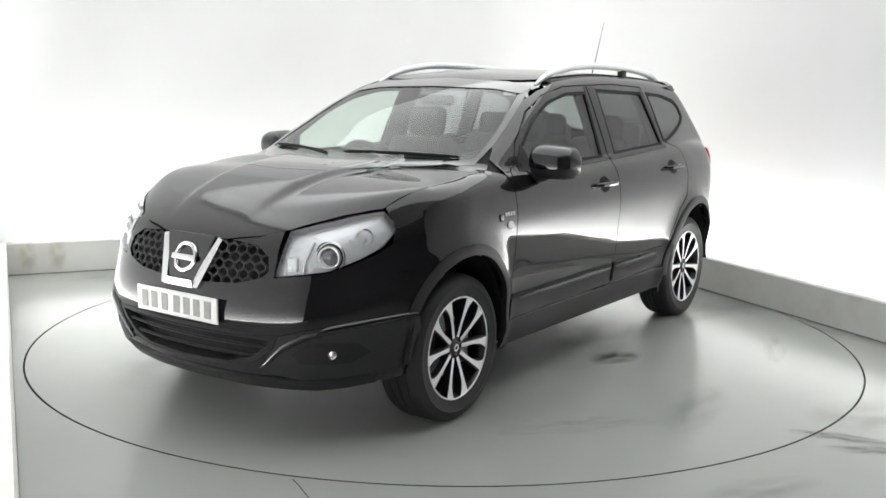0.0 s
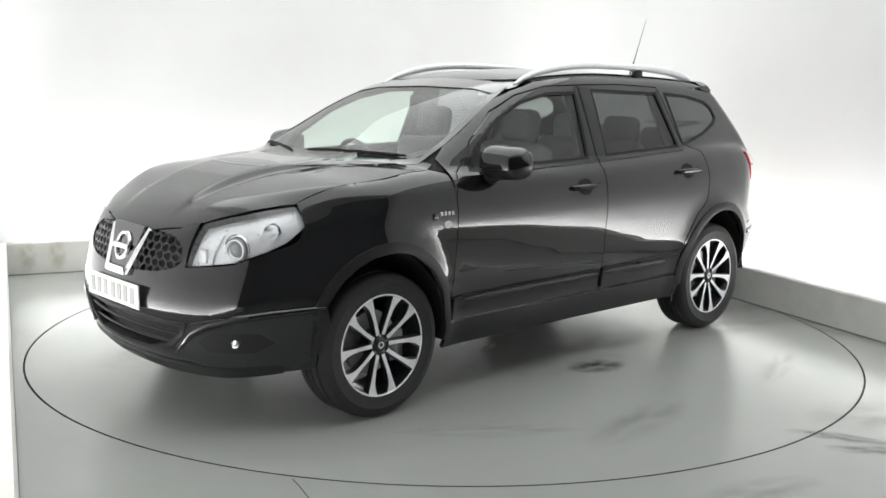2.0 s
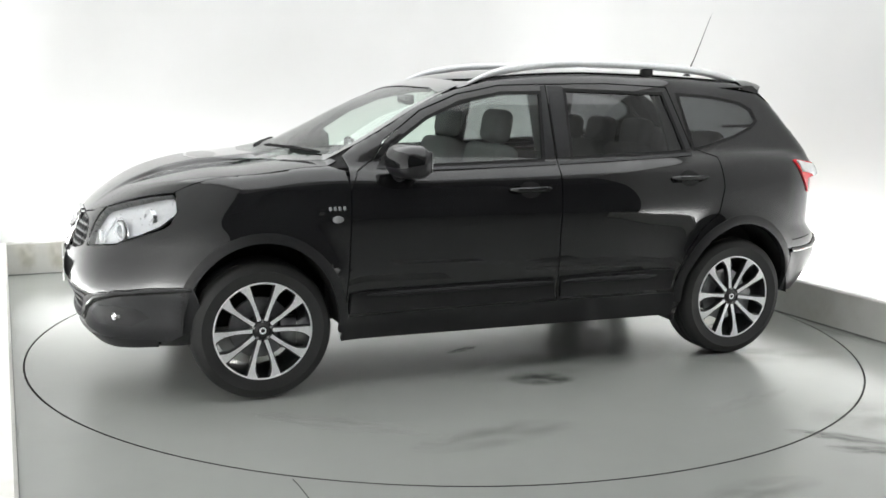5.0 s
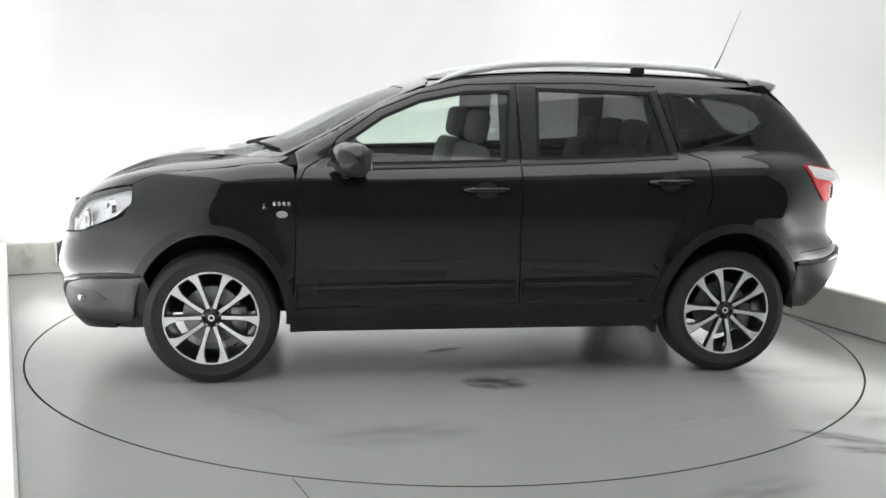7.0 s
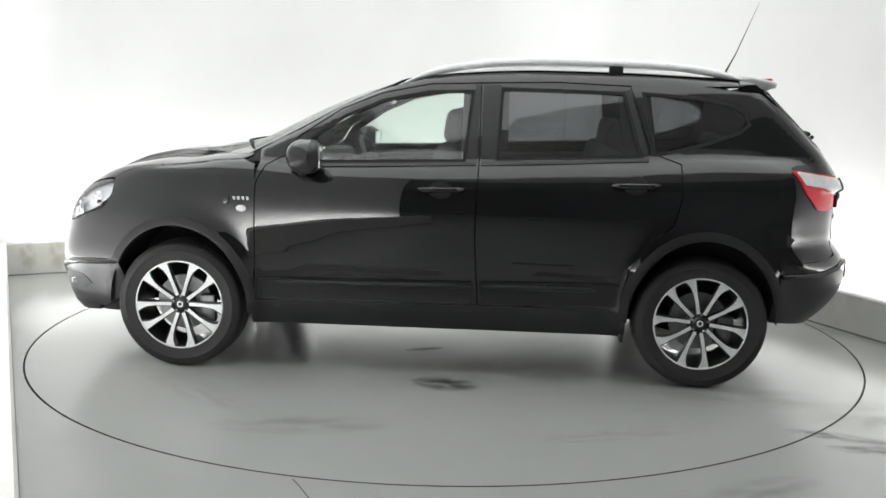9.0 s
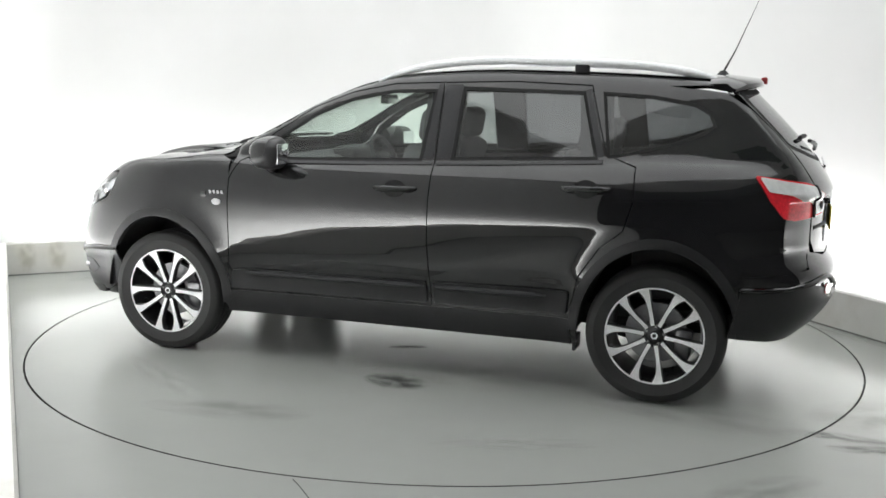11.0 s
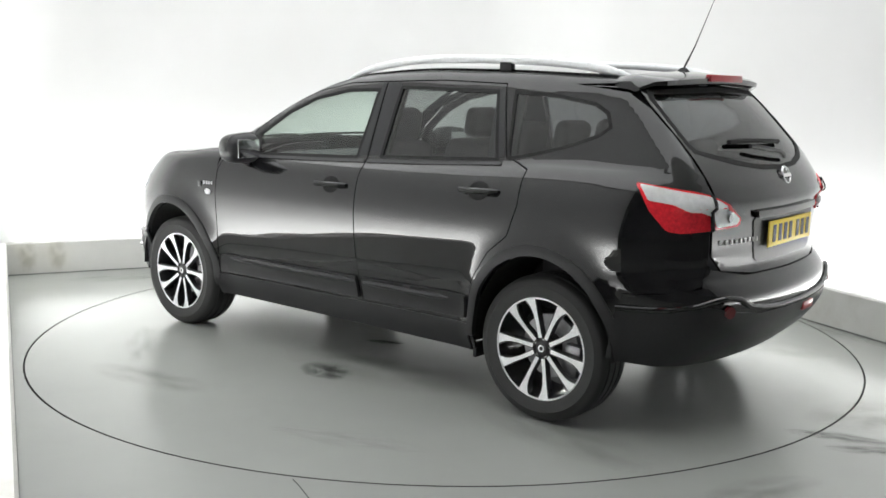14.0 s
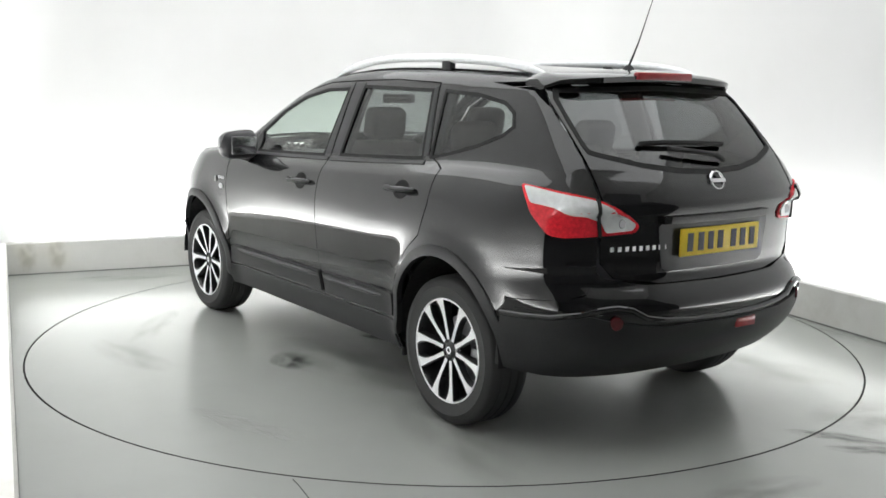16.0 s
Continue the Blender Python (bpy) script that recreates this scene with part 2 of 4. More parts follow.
# ---- structure ----
def prism_along(name, section, p, q, out, material, kind="structure", label=""):
    """A bar with the section (outwards, up) from p to q; out is its outward way."""
    bm = bmesh.new()
    A = [bm.verts.new(p + out * u + Vector((0, 0, z))) for u, z in section]
    B = [bm.verts.new(q + out * u + Vector((0, 0, z))) for u, z in section]
    n = len(section)
    bm.faces.new(A)
    bm.faces.new(B)
    for i in range(n):
        j = (i + 1) % n
        bm.faces.new((A[i], A[j], B[j], B[i]))
    return tagged(part(name, bm, material, None), label=label, kind=kind)


R_TABLE = 2.473


def build_structure():
    # floor with a round hole for the turntable
    bm = bmesh.new()
    n = 128
    inner = [bm.verts.new((R_TABLE * math.cos(k * math.tau / n), R_TABLE * math.sin(k * math.tau / n), 0)) for k in range(n)]
    rim = [bm.verts.new((R_TABLE * math.cos(k * math.tau / n), R_TABLE * math.sin(k * math.tau / n), -0.05)) for k in range(n)]
    mid = [bm.verts.new((4 * math.cos(k * math.tau / n), 4 * math.sin(k * math.tau / n), 0)) for k in range(n)]
    far = [bm.verts.new((14 * math.cos(k * math.tau / n), 14 * math.sin(k * math.tau / n), 0)) for k in range(n)]
    for k in range(n):
        j = (k + 1) % n
        bm.faces.new((rim[k], rim[j], inner[j], inner[k]))
        bm.faces.new((inner[k], inner[j], mid[j], mid[k]))
        bm.faces.new((mid[k], mid[j], far[j], far[k]))
    tagged(part("floor", bm, M["floor"], None), "grey-green painted concrete studio floor with a soft sheen", kind="structure")
    # dark bottom of the gap round the turntable
    bm = lathe_bm([(R_TABLE - 0.06, -0.03), (R_TABLE - 0.001, -0.03), (R_TABLE - 0.001, -0.002)], "Z", 128)
    tagged(part("turntable_gap", bm, M["gap"], None), "dark narrow gap round the turntable", kind="structure")
    # curbs
    sec = [(0, 0), (0, CURB_H - 0.012), (0.012, CURB_H), (0.09, CURB_H), (0.09, 0)]
    prism_along("curb_back", sec, room(-0.1, 0), room(ROOM_W + 0.09, 0), -UB, M["curb"], label="low off-white painted curb along the back wall")
    sec_r = [(0, 0), (0, CURB_H - 0.012), (0.012, CURB_H), (0.09, CURB_H), (0.09, 0)]
    prism_along("curb_right", sec_r, room(ROOM_W, 0.0), room(ROOM_W, 7.6), UA, M["curb"], label="low off-white painted curb along the side wall")
    prism_along("curb_left", sec, room(-0.1, -0.09), room(-0.1, 6.55), -UA, M["curb"], label="low off-white painted curb along the near side wall")
    # cyclorama walls with rounded corners
    g, h, rad = 0.34, 4.0, 1.1
    path = []
    a0, a1 = -0.1 - g, ROOM_W + g
    path.append(room(a0, 6.55))
    for k in range(13):
        t = math.pi + k / 12 * math.pi / 2
        path.append(room(a0 + rad + rad * math.cos(t), -g + rad + rad * math.sin(t)))
    for k in range(13):
        t = -math.pi / 2 + k / 12 * math.pi / 2
        path.append(room(a1 - rad + rad * math.cos(t), -g + rad + rad * math.sin(t)))
    path.append(room(a1, 7.6))
    bm = bmesh.new()
    cen = room(2.4, 2.8)
    cols = []
    for i, p in enumerate(path):
        d = (path[min(i + 1, len(path) - 1)] - path[max(i - 1, 0)]).normalized()
        out = Vector((d.y, -d.x, 0))
        if out.dot(p - cen) < 0:
            out = -out
        o = p + out * 0.12
        cols.append([bm.verts.new(p), bm.verts.new(p + Vector((0, 0, h))), bm.verts.new(o + Vector((0, 0, h))), bm.verts.new(o)])
    for a, b in zip(cols, cols[1:]):
        for k in range(4):
            bm.faces.new((a[k], a[(k + 1) % 4], b[(k + 1) % 4], b[k]))
    bm.faces.new(cols[0])
    bm.faces.new(cols[-1])
    tagged(part("wall_studio", bm, M["wall"], None), "seamless white curved studio wall washed by hidden uplights", kind="structure")
    # ceiling over the stage
    bm = extrude_bm([(-0.7, -0.6), (ROOM_W + 0.6, -0.6), (ROOM_W + 0.6, 7.7), (-0.7, 7.7)], lambda u, v, d: room(u, v, 4.0 + d), 0.1)
    tagged(part("ceiling", bm, M["wall"], None), "plain white studio ceiling", kind="structure")
    # dark hall behind the viewer
    for nm, p, q in (("wall_hall_rear", room(-6.5, 11.0), room(9.5, 11.0)), ("wall_hall_side", room(9.5, 11.0), room(9.5, 5.0)),
                     ("wall_hall_end", room(-6.5, 5.0), room(-6.5, 11.0)), ("wall_hall_front", room(-6.5, 6.3), room(-0.66, 6.3)),
                     ("wall_hall_return", room(ROOM_W + 0.55, 7.4), room(9.5, 7.4))):
        d = (q - p).normalized()
        prism_along(nm, [(0, 0), (0, 4.2), (0.1, 4.2), (0.1, 0)], p, q, Vector((-d.y, d.x, 0)), M["dark_wall"], label="dark unlit wall of the hall")
    bm = extrude_bm([(-6.6, 5.2), (9.7, 5.2), (9.7, 11.2), (-6.6, 11.2)], lambda u, v, d: room(u, v, 4.2 + d), 0.1)
    tagged(part("ceiling_hall", bm, M["dark_wall"], None), "dark hall ceiling", kind="structure")


build_structure()


def build_turntable():
    t = tagged(new("turntable"), "round grey-green painted car turntable set flush in the floor", "turntable")
    bm = lathe_bm([(0, 0), (1.2, 0), (2.0, 0), (R_TABLE - 0.011, 0)], "Z", 128)
    part("disc", bm, M["floor"], t)
    part("disc_edge", lathe_bm([(R_TABLE - 0.011, 0), (R_TABLE - 0.008, -0.003), (R_TABLE - 0.008, -0.04)], "Z", 128), M["gap"], t, "dark worn metal edge")
    ox, oy = CAR_OFF
    for nm, x, y, rx, ry, turn, mt, lb in (
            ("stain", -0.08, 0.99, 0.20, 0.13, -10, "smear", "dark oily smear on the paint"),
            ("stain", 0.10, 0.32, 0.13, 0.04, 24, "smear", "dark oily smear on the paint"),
            ("scuff", -0.3, 0.75, 0.75, 0.30, 5, "faint", "faint grey scuff"), ("scuff", -1.55, 0.95, 0.6, 0.22, -12, "faint", "faint grey scuff"),
            ("scuff", 1.6, -0.9, 0.5, 0.3, 30, "faint", "faint grey scuff"), ("scuff", -1.5, -1.15, 0.6, 0.25, 12, "faint", "faint grey scuff"),
            ("scuff", 1.1, 1.35, 0.5, 0.12, -35, "pale", "pale scratch in the paint"), ("scuff", -0.9, 1.65, 0.4, 0.1, 20, "pale", "pale scratch in the paint"),
            ("scuff", 0.5, 1.7, 0.45, 0.15, 8, "faint", "faint grey scuff")):
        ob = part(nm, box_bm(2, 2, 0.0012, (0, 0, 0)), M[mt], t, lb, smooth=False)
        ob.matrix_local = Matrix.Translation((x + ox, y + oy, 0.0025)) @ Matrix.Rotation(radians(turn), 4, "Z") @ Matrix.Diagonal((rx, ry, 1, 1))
    return t


turntable = build_turntable()


def build_marks():
    """Stains and marks on the fixed floor and the curb."""
    for nm, x, y, rx, ry, turn, mt, lb in (
            ("floor_mark", 1.80, -1.84, 0.26, 0.07, -20, "grey_smear", "dark smeared tyre mark on the floor paint"), ("floor_mark", 1.90, -2.0, 0.24, 0.07, -8, "grey_smear", "dark smeared tyre mark on the floor paint"),
            ("floor_mark", 2.05, -1.55, 0.35, 0.25, 20, "faint", "faint grey stain on the floor paint"), ("floor_mark", 0.38, -2.66, 0.22, 0.06, 4, "smear", "dark stain at the turntable's edge"),
            ("floor_mark", 1.25, -2.45, 0.30, 0.12, 25, "faint", "faint grey stain on the floor paint"), ("floor_mark", 2.25, 1.0, 0.25, 0.5, -25, "faint", "faint darker patch along the curb"),
            ("floor_mark", 2.62, 0.1, 0.16, 0.55, 28, "faint", "faint darker patch along the curb"), ("floor_mark", -2.5, 1.55, 0.5, 0.2, 24, "faint", "faint darker patch along the curb"),
            ("floor_mark", -2.75, -0.2, 0.12, 0.8, 22, "faint", "faint darker patch along the curb")):
        ob = tagged(part(nm, box_bm(2, 2, 0.0012, (0, 0, 0)), M[mt], None, "", smooth=False), lb, kind="structure")
        ob.matrix_world = Matrix.Translation((x, y, 0.0025)) @ Matrix.Rotation(radians(turn), 4, "Z") @ Matrix.Diagonal((rx, ry, 1, 1))
    # hairline joint in the floor in front of the turntable
    bm = tube_bm([(-0.585, -2.425, 0.0), (-0.55, -2.49, 0.0), (-0.50, -2.595, 0.0), (-0.46, -2.75, 0.0)], 0.0022, 6, squash=0.4)
    tagged(part("floor_crack", bm, M["gap"], None), "dark hairline crack in the floor", kind="structure")
    for a0 in (0.10, 0.32):
        ob = tagged(part("curb_stain", box_bm(2, 2, 0.0012, (0, 0, 0)), M["yellow"], None, "", smooth=False), "yellowed stain on the curb", kind="structure")
        m = Matrix((UA, Vector((0, 0, 1)), UB)).transposed().to_4x4()
        m.translation = room(a0 - 0.05, 0.0025, 0.15)
        ob.matrix_world = m @ Matrix.Diagonal((0.08, 0.14, 1, 1))
    # dark open joint under the curbs
    prism_along("curb_joint_back", [(-0.004, 0.0), (-0.004, 0.008), (0.001, 0.008), (0.001, 0.0)], room(-0.1, 0), room(ROOM_W, 0), -UB, M["scuff"], label="dirty joint under the curb")
    prism_along("curb_joint_right", [(-0.004, 0.0), (-0.004, 0.010), (0.001, 0.010), (0.001, 0.0)], room(ROOM_W, 0.0), room(ROOM_W, 7.5), UA, M["scuff"], label="dirty joint under the curb")
    prism_along("curb_joint_left", [(-0.004, 0.0), (-0.004, 0.008), (0.001, 0.008), (0.001, 0.0)], room(-0.1, 0), room(-0.1, 6.5), -UA, M["scuff"], label="dirty joint under the curb")


build_marks()

# ---- the car: a smooth body form from which every panel is cut ----


def spline(pairs):
    """A smooth curve through (u, value) pairs, straight beyond its ends."""
    ps = sorted(pairs)
    X = np.array([p[0] for p in ps], float)
    Y = np.array([p[1] for p in ps], float)
    d = np.diff(Y) / np.diff(X)
    hh = np.diff(X)
    s = np.empty_like(Y)
    s[1:-1] = (d[:-1] * hh[1:] + d[1:] * hh[:-1]) / (hh[1:] + hh[:-1])
    s[0], s[-1] = d[0], d[-1]

    u = np.linspace(X[0] - 1.2, X[-1] + 1.2, 6000)
    i = np.clip(np.searchsorted(X, u) - 1, 0, len(X) - 2)
    h = hh[i]
    t = (u - X[i]) / h
    v = ((1 + 2 * t) * (1 - t) ** 2) * Y[i] + t * (1 - t) ** 2 * h * s[i] + t * t * (3 - 2 * t) * Y[i + 1] + t * t * (t - 1) * h * s[i + 1]
    v = np.where(u < X[0], Y[0] + s[0] * (u - X[0]), v)
    v = np.where(u > X[-1], Y[-1] + s[-1] * (u - X[-1]), v)
    return lambda q: np.interp(q, u, v)


def smax(a, b, k):
    h = np.clip(0.5 + 0.5 * (a - b) / k, 0, 1)
    return b * (1 - h) + a * h + k * h * (1 - h)


def smin(a, b, k):
    return -smax(-a, -b, k)


SIDE_Z = spline([(0.15, 0.79), (0.28, 0.842), (0.36, 0.858), (0.44, 0.862), (0.50, 0.872), (0.56, 0.889), (0.61, 0.899), (0.68, 0.906), (0.74, 0.911), (0.82, 0.917), (0.9, 0.919), (0.98, 0.91), (1.05, 0.893), (1.12, 0.862), (1.2, 0.81), (1.3, 0.74)])
SIDE_X = spline([(-2.4, 0.80), (-2.1, 0.885), (-1.8, 0.965), (-1.4, 1.0), (-0.8, 1.0), (0.6, 0.995), (1.2, 1.0), (1.5, 0.998), (1.8, 0.965), (2.05, 0.90), (2.3, 0.80)])
NOSE_Z = spline([(0.15, 2.05), (0.24, 2.14), (0.32, 2.212), (0.42, 2.238), (0.48, 2.250), (0.54, 2.268), (0.58, 2.268), (0.65, 2.252), (0.72, 2.230), (0.82, 2.20), (0.9, 2.15), (1.0, 2.04)])
HOOD_X = spline([(-2.4, 1.08), (-2.1, 1.16), (-1.6, 1.22), (-0.8, 1.19), (0.0, 1.165), (0.7, 1.155), (0.95, 1.165), (1.15, 1.16), (1.4, 1.130), (1.6, 1.112), (1.8, 1.068), (1.95, 1.016), (2.08, 0.955), (2.16, 0.902), (2.25, 0.81), (2.35, 0.66)])
TAIL_Z = spline([(0.2, 1.92), (0.32, 2.05), (0.42, 2.16), (0.52, 2.225), (0.6, 2.24), (0.66, 2.235), (0.70, 2.21), (0.74, 2.175), (0.82, 2.165), (0.92, 2.165), (1.02, 2.165), (1.1, 2.15), (1.2, 2.10), (1.3, 1.98)])
CABIN_Z = spline([(1.0, 0.86), (1.1, 0.835), (1.17, 0.81), (1.25, 0.78), (1.35, 0.74), (1.45, 0.70), (1.53, 0.665), (1.6, 0.63)])
CABIN_X = spline([(-2.2, 0.88), (-1.9, 0.92), (-1.6, 0.955), (-1.2, 0.985), (-0.6, 1.0), (0.2, 0.995), (0.7, 0.985), (1.1, 0.96)])
ROOF_X = spline([(-2.0, 1.565), (-1.75, 1.602), (-1.5, 1.624), (-1.08, 1.645), (-0.76, 1.653), (-0.45, 1.654), (-0.15, 1.638), (0.15, 1.602), (0.35, 1.545), (0.6, 1.46)])
SCREEN_Z = spline([(1.05, 1.42), (1.12, 1.28), (1.17, 1.19), (1.31, 0.905), (1.465, 0.60), (1.55, 0.40), (1.62, 0.2)])
BACK_Z = spline([(1.0, 2.225), (1.1, 2.165), (1.22, 2.085), (1.34, 1.975), (1.45, 1.868), (1.53, 1.785), (1.62, 1.70)])


def body_field(x, y, z):
    ay = np.sqrt(y * y + 1e-6)
    # lower body
    flare = 0.0
    for cx in (XF, XR):
        r = np.sqrt(((x - cx) / ARX) ** 2 + ((z - ZW) / ARZ) ** 2)
        flare = flare + 0.034 * np.exp(-((r - 0.98) / 0.19) ** 2)
    side = ay - SIDE_Z(z) * SIDE_X(x) - flare * np.clip((z - 0.2) / 0.15, 0, 1)
    nose = x - (NOSE_Z(z) - 0.122 * (ay / 0.7) ** 2 - 0.14 * (ay / 0.78) ** 6)
    tail = -x - (TAIL_Z(z) - 0.09 * (ay / 0.7) ** 2 - 0.11 * (ay / 0.82) ** 6)
    ridge = 0.235 + 0.10 * np.clip((2.1 - x) / 0.9, 0, 1)
    dome = 1 / (1 + np.exp((ay - ridge) / 0.010)) * np.clip((2.13 - x) / 0.35, 0, 1) * np.clip((x - 0.9) / 0.2, 0, 1)
    top = z - (HOOD_X(x) - 0.014 * (ay / 0.75) ** 2 - 0.022 * (ay / 0.85) ** 8 + 0.030 * dome)
    low = smax(smax(side, nose, 0.16), tail, 0.14)
    low = smax(low, top * 0.95, 0.055)
    low = smax(low, 0.215 - z, 0.03)
    # cabin
    cab = ay - CABIN_Z(z) * CABIN_X(x)
    roof = z - (ROOF_X(x) - 0.03 * (ay / 0.6) ** 2)
    screen = (x - (SCREEN_Z(z) - 0.165 * (ay / 0.68) ** 2.3)) * 0.46
    back = (-x - (BACK_Z(z) - 0.09 * (ay / 0.62) ** 2.2)) * 0.75
    up = smax(cab, roof, 0.075)
    up = smax(up, screen, 0.04)
    up = smax(up, back, 0.06)
    up = smax(up, 1.04 - z, 0.02)
    return smin(low, up, 0.025)


def cast(o, d, reach=3.2, n=64):
    """First meeting of rays with the body, by stepping and halving."""
    o, d = np.asarray(o, float), np.asarray(d, float)
    t0 = np.zeros(len(o))
    t1 = np.full(len(o), reach)
    found = np.zeros(len(o), bool)
    open_ones = np.arange(len(o))
    for i in range(4, n + 1):
        t = reach * i / n
        p = o[open_ones] + d[open_ones] * t
        inside = body_field(p[:, 0], p[:, 1], p[:, 2]) < 0
        hit = open_ones[inside]
        t0[hit], t1[hit] = t - reach / n, t
        found[hit] = True
        open_ones = open_ones[~inside]
        if not len(open_ones):
            break
    for _ in range(18):
        m = (t0 + t1) / 2
        p = o + d * m[:, None]
        inside = body_field(p[:, 0], p[:, 1], p[:, 2]) < 0
        t1, t0 = np.where(inside, m, t1), np.where(inside, t0, m)
    return o + d * t1[:, None], found


def normals_at(p):
    e = 0.004
    g = np.stack([body_field(p[:, 0] + e * (k == 0), p[:, 1] + e * (k == 1), p[:, 2] + e * (k == 2)) - body_field(p[:, 0] - e * (k == 0), p[:, 1] - e * (k == 1), p[:, 2] - e * (k == 2)) for k in range(3)], 1)
    return g / np.maximum(np.linalg.norm(g, axis=1, keepdims=True), 1e-9)


WRAP = 0.016


def rays(dom, uv, s):
    u, v = uv[:, 0], uv[:, 1]
    one, nil = np.ones(len(u)), np.zeros(len(u))
    if dom == "side":
        return np.stack([u, 1.5 * s * one, v], 1), np.stack([nil, -s * one, nil], 1)
    if dom == "front":
        return np.stack([3.0 * one, u * s, v], 1), np.stack([-one, nil, nil], 1)
    if dom == "rear":
        return np.stack([-3.0 * one, u * s, v], 1), np.stack([one, nil, nil], 1)
    if dom == "top":
        return np.stack([u, v * s, 2.2 * one], 1), np.stack([nil, nil, -one], 1)
    sign = 1 if dom == "nose" else -1
    a = np.radians(u / WRAP)
    return np.stack([sign * (1.0 + 2.2 * np.cos(a)), 2.2 * np.sin(a) * s, v], 1), np.stack([-sign * np.cos(a), -np.sin(a) * s, nil], 1)


def inside_poly(pts, poly):
    x, y = pts[:, 0], pts[:, 1]
    c = np.zeros(len(pts), bool)
    n = len(poly)
    for i in range(n):
        (x1, y1), (x2, y2) = poly[i], poly[(i + 1) % n]
        if y1 == y2:
            continue
        cond = ((y1 > y) != (y2 > y)) & (x < (x2 - x1) * (y - y1) / (y2 - y1) + x1)
        c ^= cond
    return c


def rounded(poly, r=0.03, n=4):
    """Rounds the corners of a closed outline."""
    out = []
    P = [Vector(p) for p in poly]
    for i, p in enumerate(P):
        a, b = P[i - 1], P[(i + 1) % len(P)]
        da, db = a - p, b - p
        la, lb = min(r, da.length * 0.45), min(r, db.length * 0.45)
        s, e = p + da.normalized() * la, p + db.normalized() * lb
        for k in range(n + 1):
            t = k / n
            out.append(tuple(s * (1 - t) ** 2 + p * 2 * t * (1 - t) + e * t * t))
    return out


def dense(poly, step):
    out = []
    for i, p in enumerate(poly):
        q = poly[(i + 1) % len(poly)]
        n = max(1, int(math.hypot(q[0] - p[0], q[1] - p[1]) / step))
        out += [(p[0] + (q[0] - p[0]) * k / n, p[1] + (q[1] - p[1]) * k / n) for k in range(n)]
    return out


from mathutils.geometry import delaunay_2d_cdt


def panel(name, outline, dom, material, parent, s=1, step=0.035, holes=(), off=0.0, flange=0.014, label="", rnd=0.0):
    """One body panel: an outline on a projection of the body, laid on the body with turned-in edges."""
    wrap = dom in ("nose", "tail")
    fix = (lambda pl: [(a * WRAP, b) for a, b in pl]) if wrap else (lambda pl: [tuple(p) for p in pl])
    outline = fix(outline)
    holes = [fix(h) for h in holes]
    if rnd:
        outline = rounded(outline, rnd)
    loops = [dense(outline, step)] + [dense(h, step) for h in holes]
    V, E = [], []
    for lp in loops:
        b = len(V)
        V += lp
        E += [(b + i, b + (i + 1) % len(lp)) for i in range(len(lp))]
    arr = np.array(outline)
    lo, hi = arr.min(0), arr.max(0)
    gx, gy = np.meshgrid(np.arange(lo[0] + step / 2, hi[0], step), np.arange(lo[1] + step / 2, hi[1], step))
    g = np.stack([gx.ravel(), gy.ravel()], 1)
    keep = inside_poly(g, outline)
    for h in holes:
        keep &= ~inside_poly(g, h)
    border = np.array(V)
    g = g[keep]
    if len(g):
        d = np.min(np.linalg.norm(g[:, None, :] - border[None, :, :], axis=2), axis=1)
        g = g[d > step * 0.55]
    verts = [Vector(v) for v in V] + [Vector(v) for v in g]
    res = delaunay_2d_cdt(verts, E, [], 0, 1e-6)
    v2 = np.array([tuple(v) for v in res[0]])
    tris = [tuple(f) for f in res[2]]
    cen = np.array([v2[list(f)].mean(0) for f in tris])
    keep = inside_poly(cen, outline)
    for h in holes:
        keep &= ~inside_poly(cen, h)
    tris = [f for f, k in zip(tris, keep) if k]
    o, w = rays(dom, v2, s)
    p, found = cast(o, w)
    tris = [f for f in tris if all(found[i] for i in f)]
    nn = normals_at(p)
    p = p + nn * off
    # outline edges
    count = {}
    for f in tris:
        for a, b in zip(f, f[1:] + f[:1]):
            count.setdefault((min(a, b), max(a, b)), []).append((a, b))
    rim = [c[0] for c in count.values() if len(c) == 1]
    P, N, F = list(map(tuple, p)), list(map(tuple, nn)), []
    for f in tris:
        a, b, c = (np.array(P[i]) for i in f)
        F.append(f if np.dot(np.cross(b - a, c - a), nn[f[0]]) > 0 else f[::-1])
    if flange:
        for a, b in rim:
            base = len(P)
            pa, pb = p[a], p[b]
            e = pb - pa
            out = np.cross(e, nn[a])
            out /= max(np.linalg.norm(out), 1e-9)
            mid = (nn[a] + nn[b]) / 2
            # a small rolled edge, then the turned-in flange
            P += [tuple(pa), tuple(pb), tuple(pb - mid * flange), tuple(pa - mid * flange)]
            N += [tuple(out)] * 4
            q = (base, base + 1, base + 2, base + 3)
            fn = np.cross(pb - pa, -mid)
            F.append(q if np.dot(fn, out) > 0 else q[::-1])
    me = bpy.data.meshes.new(name)
    me.from_pydata(P, [], F)
    me.polygons.foreach_set("use_smooth", [True] * len(me.polygons))
    me.normals_split_custom_set_from_vertices(N)
    me.materials.append(material)
    me.update()
    ob = new(name, me)
    if parent is not None:
        ob.parent = parent
    if label:
        ob["label"] = label
    return ob


def at_side(x, z, s=1, off=0.0):
    p, _ = cast(*rays("side", np.array([[x, z]]), s))
    return Vector(p[0] + normals_at(p)[0] * off)


def at_top(x, y, off=0.0):
    p, _ = cast(*rays("top", np.array([[x, y]]), 1))
    return Vector(p[0] + normals_at(p)[0] * off)


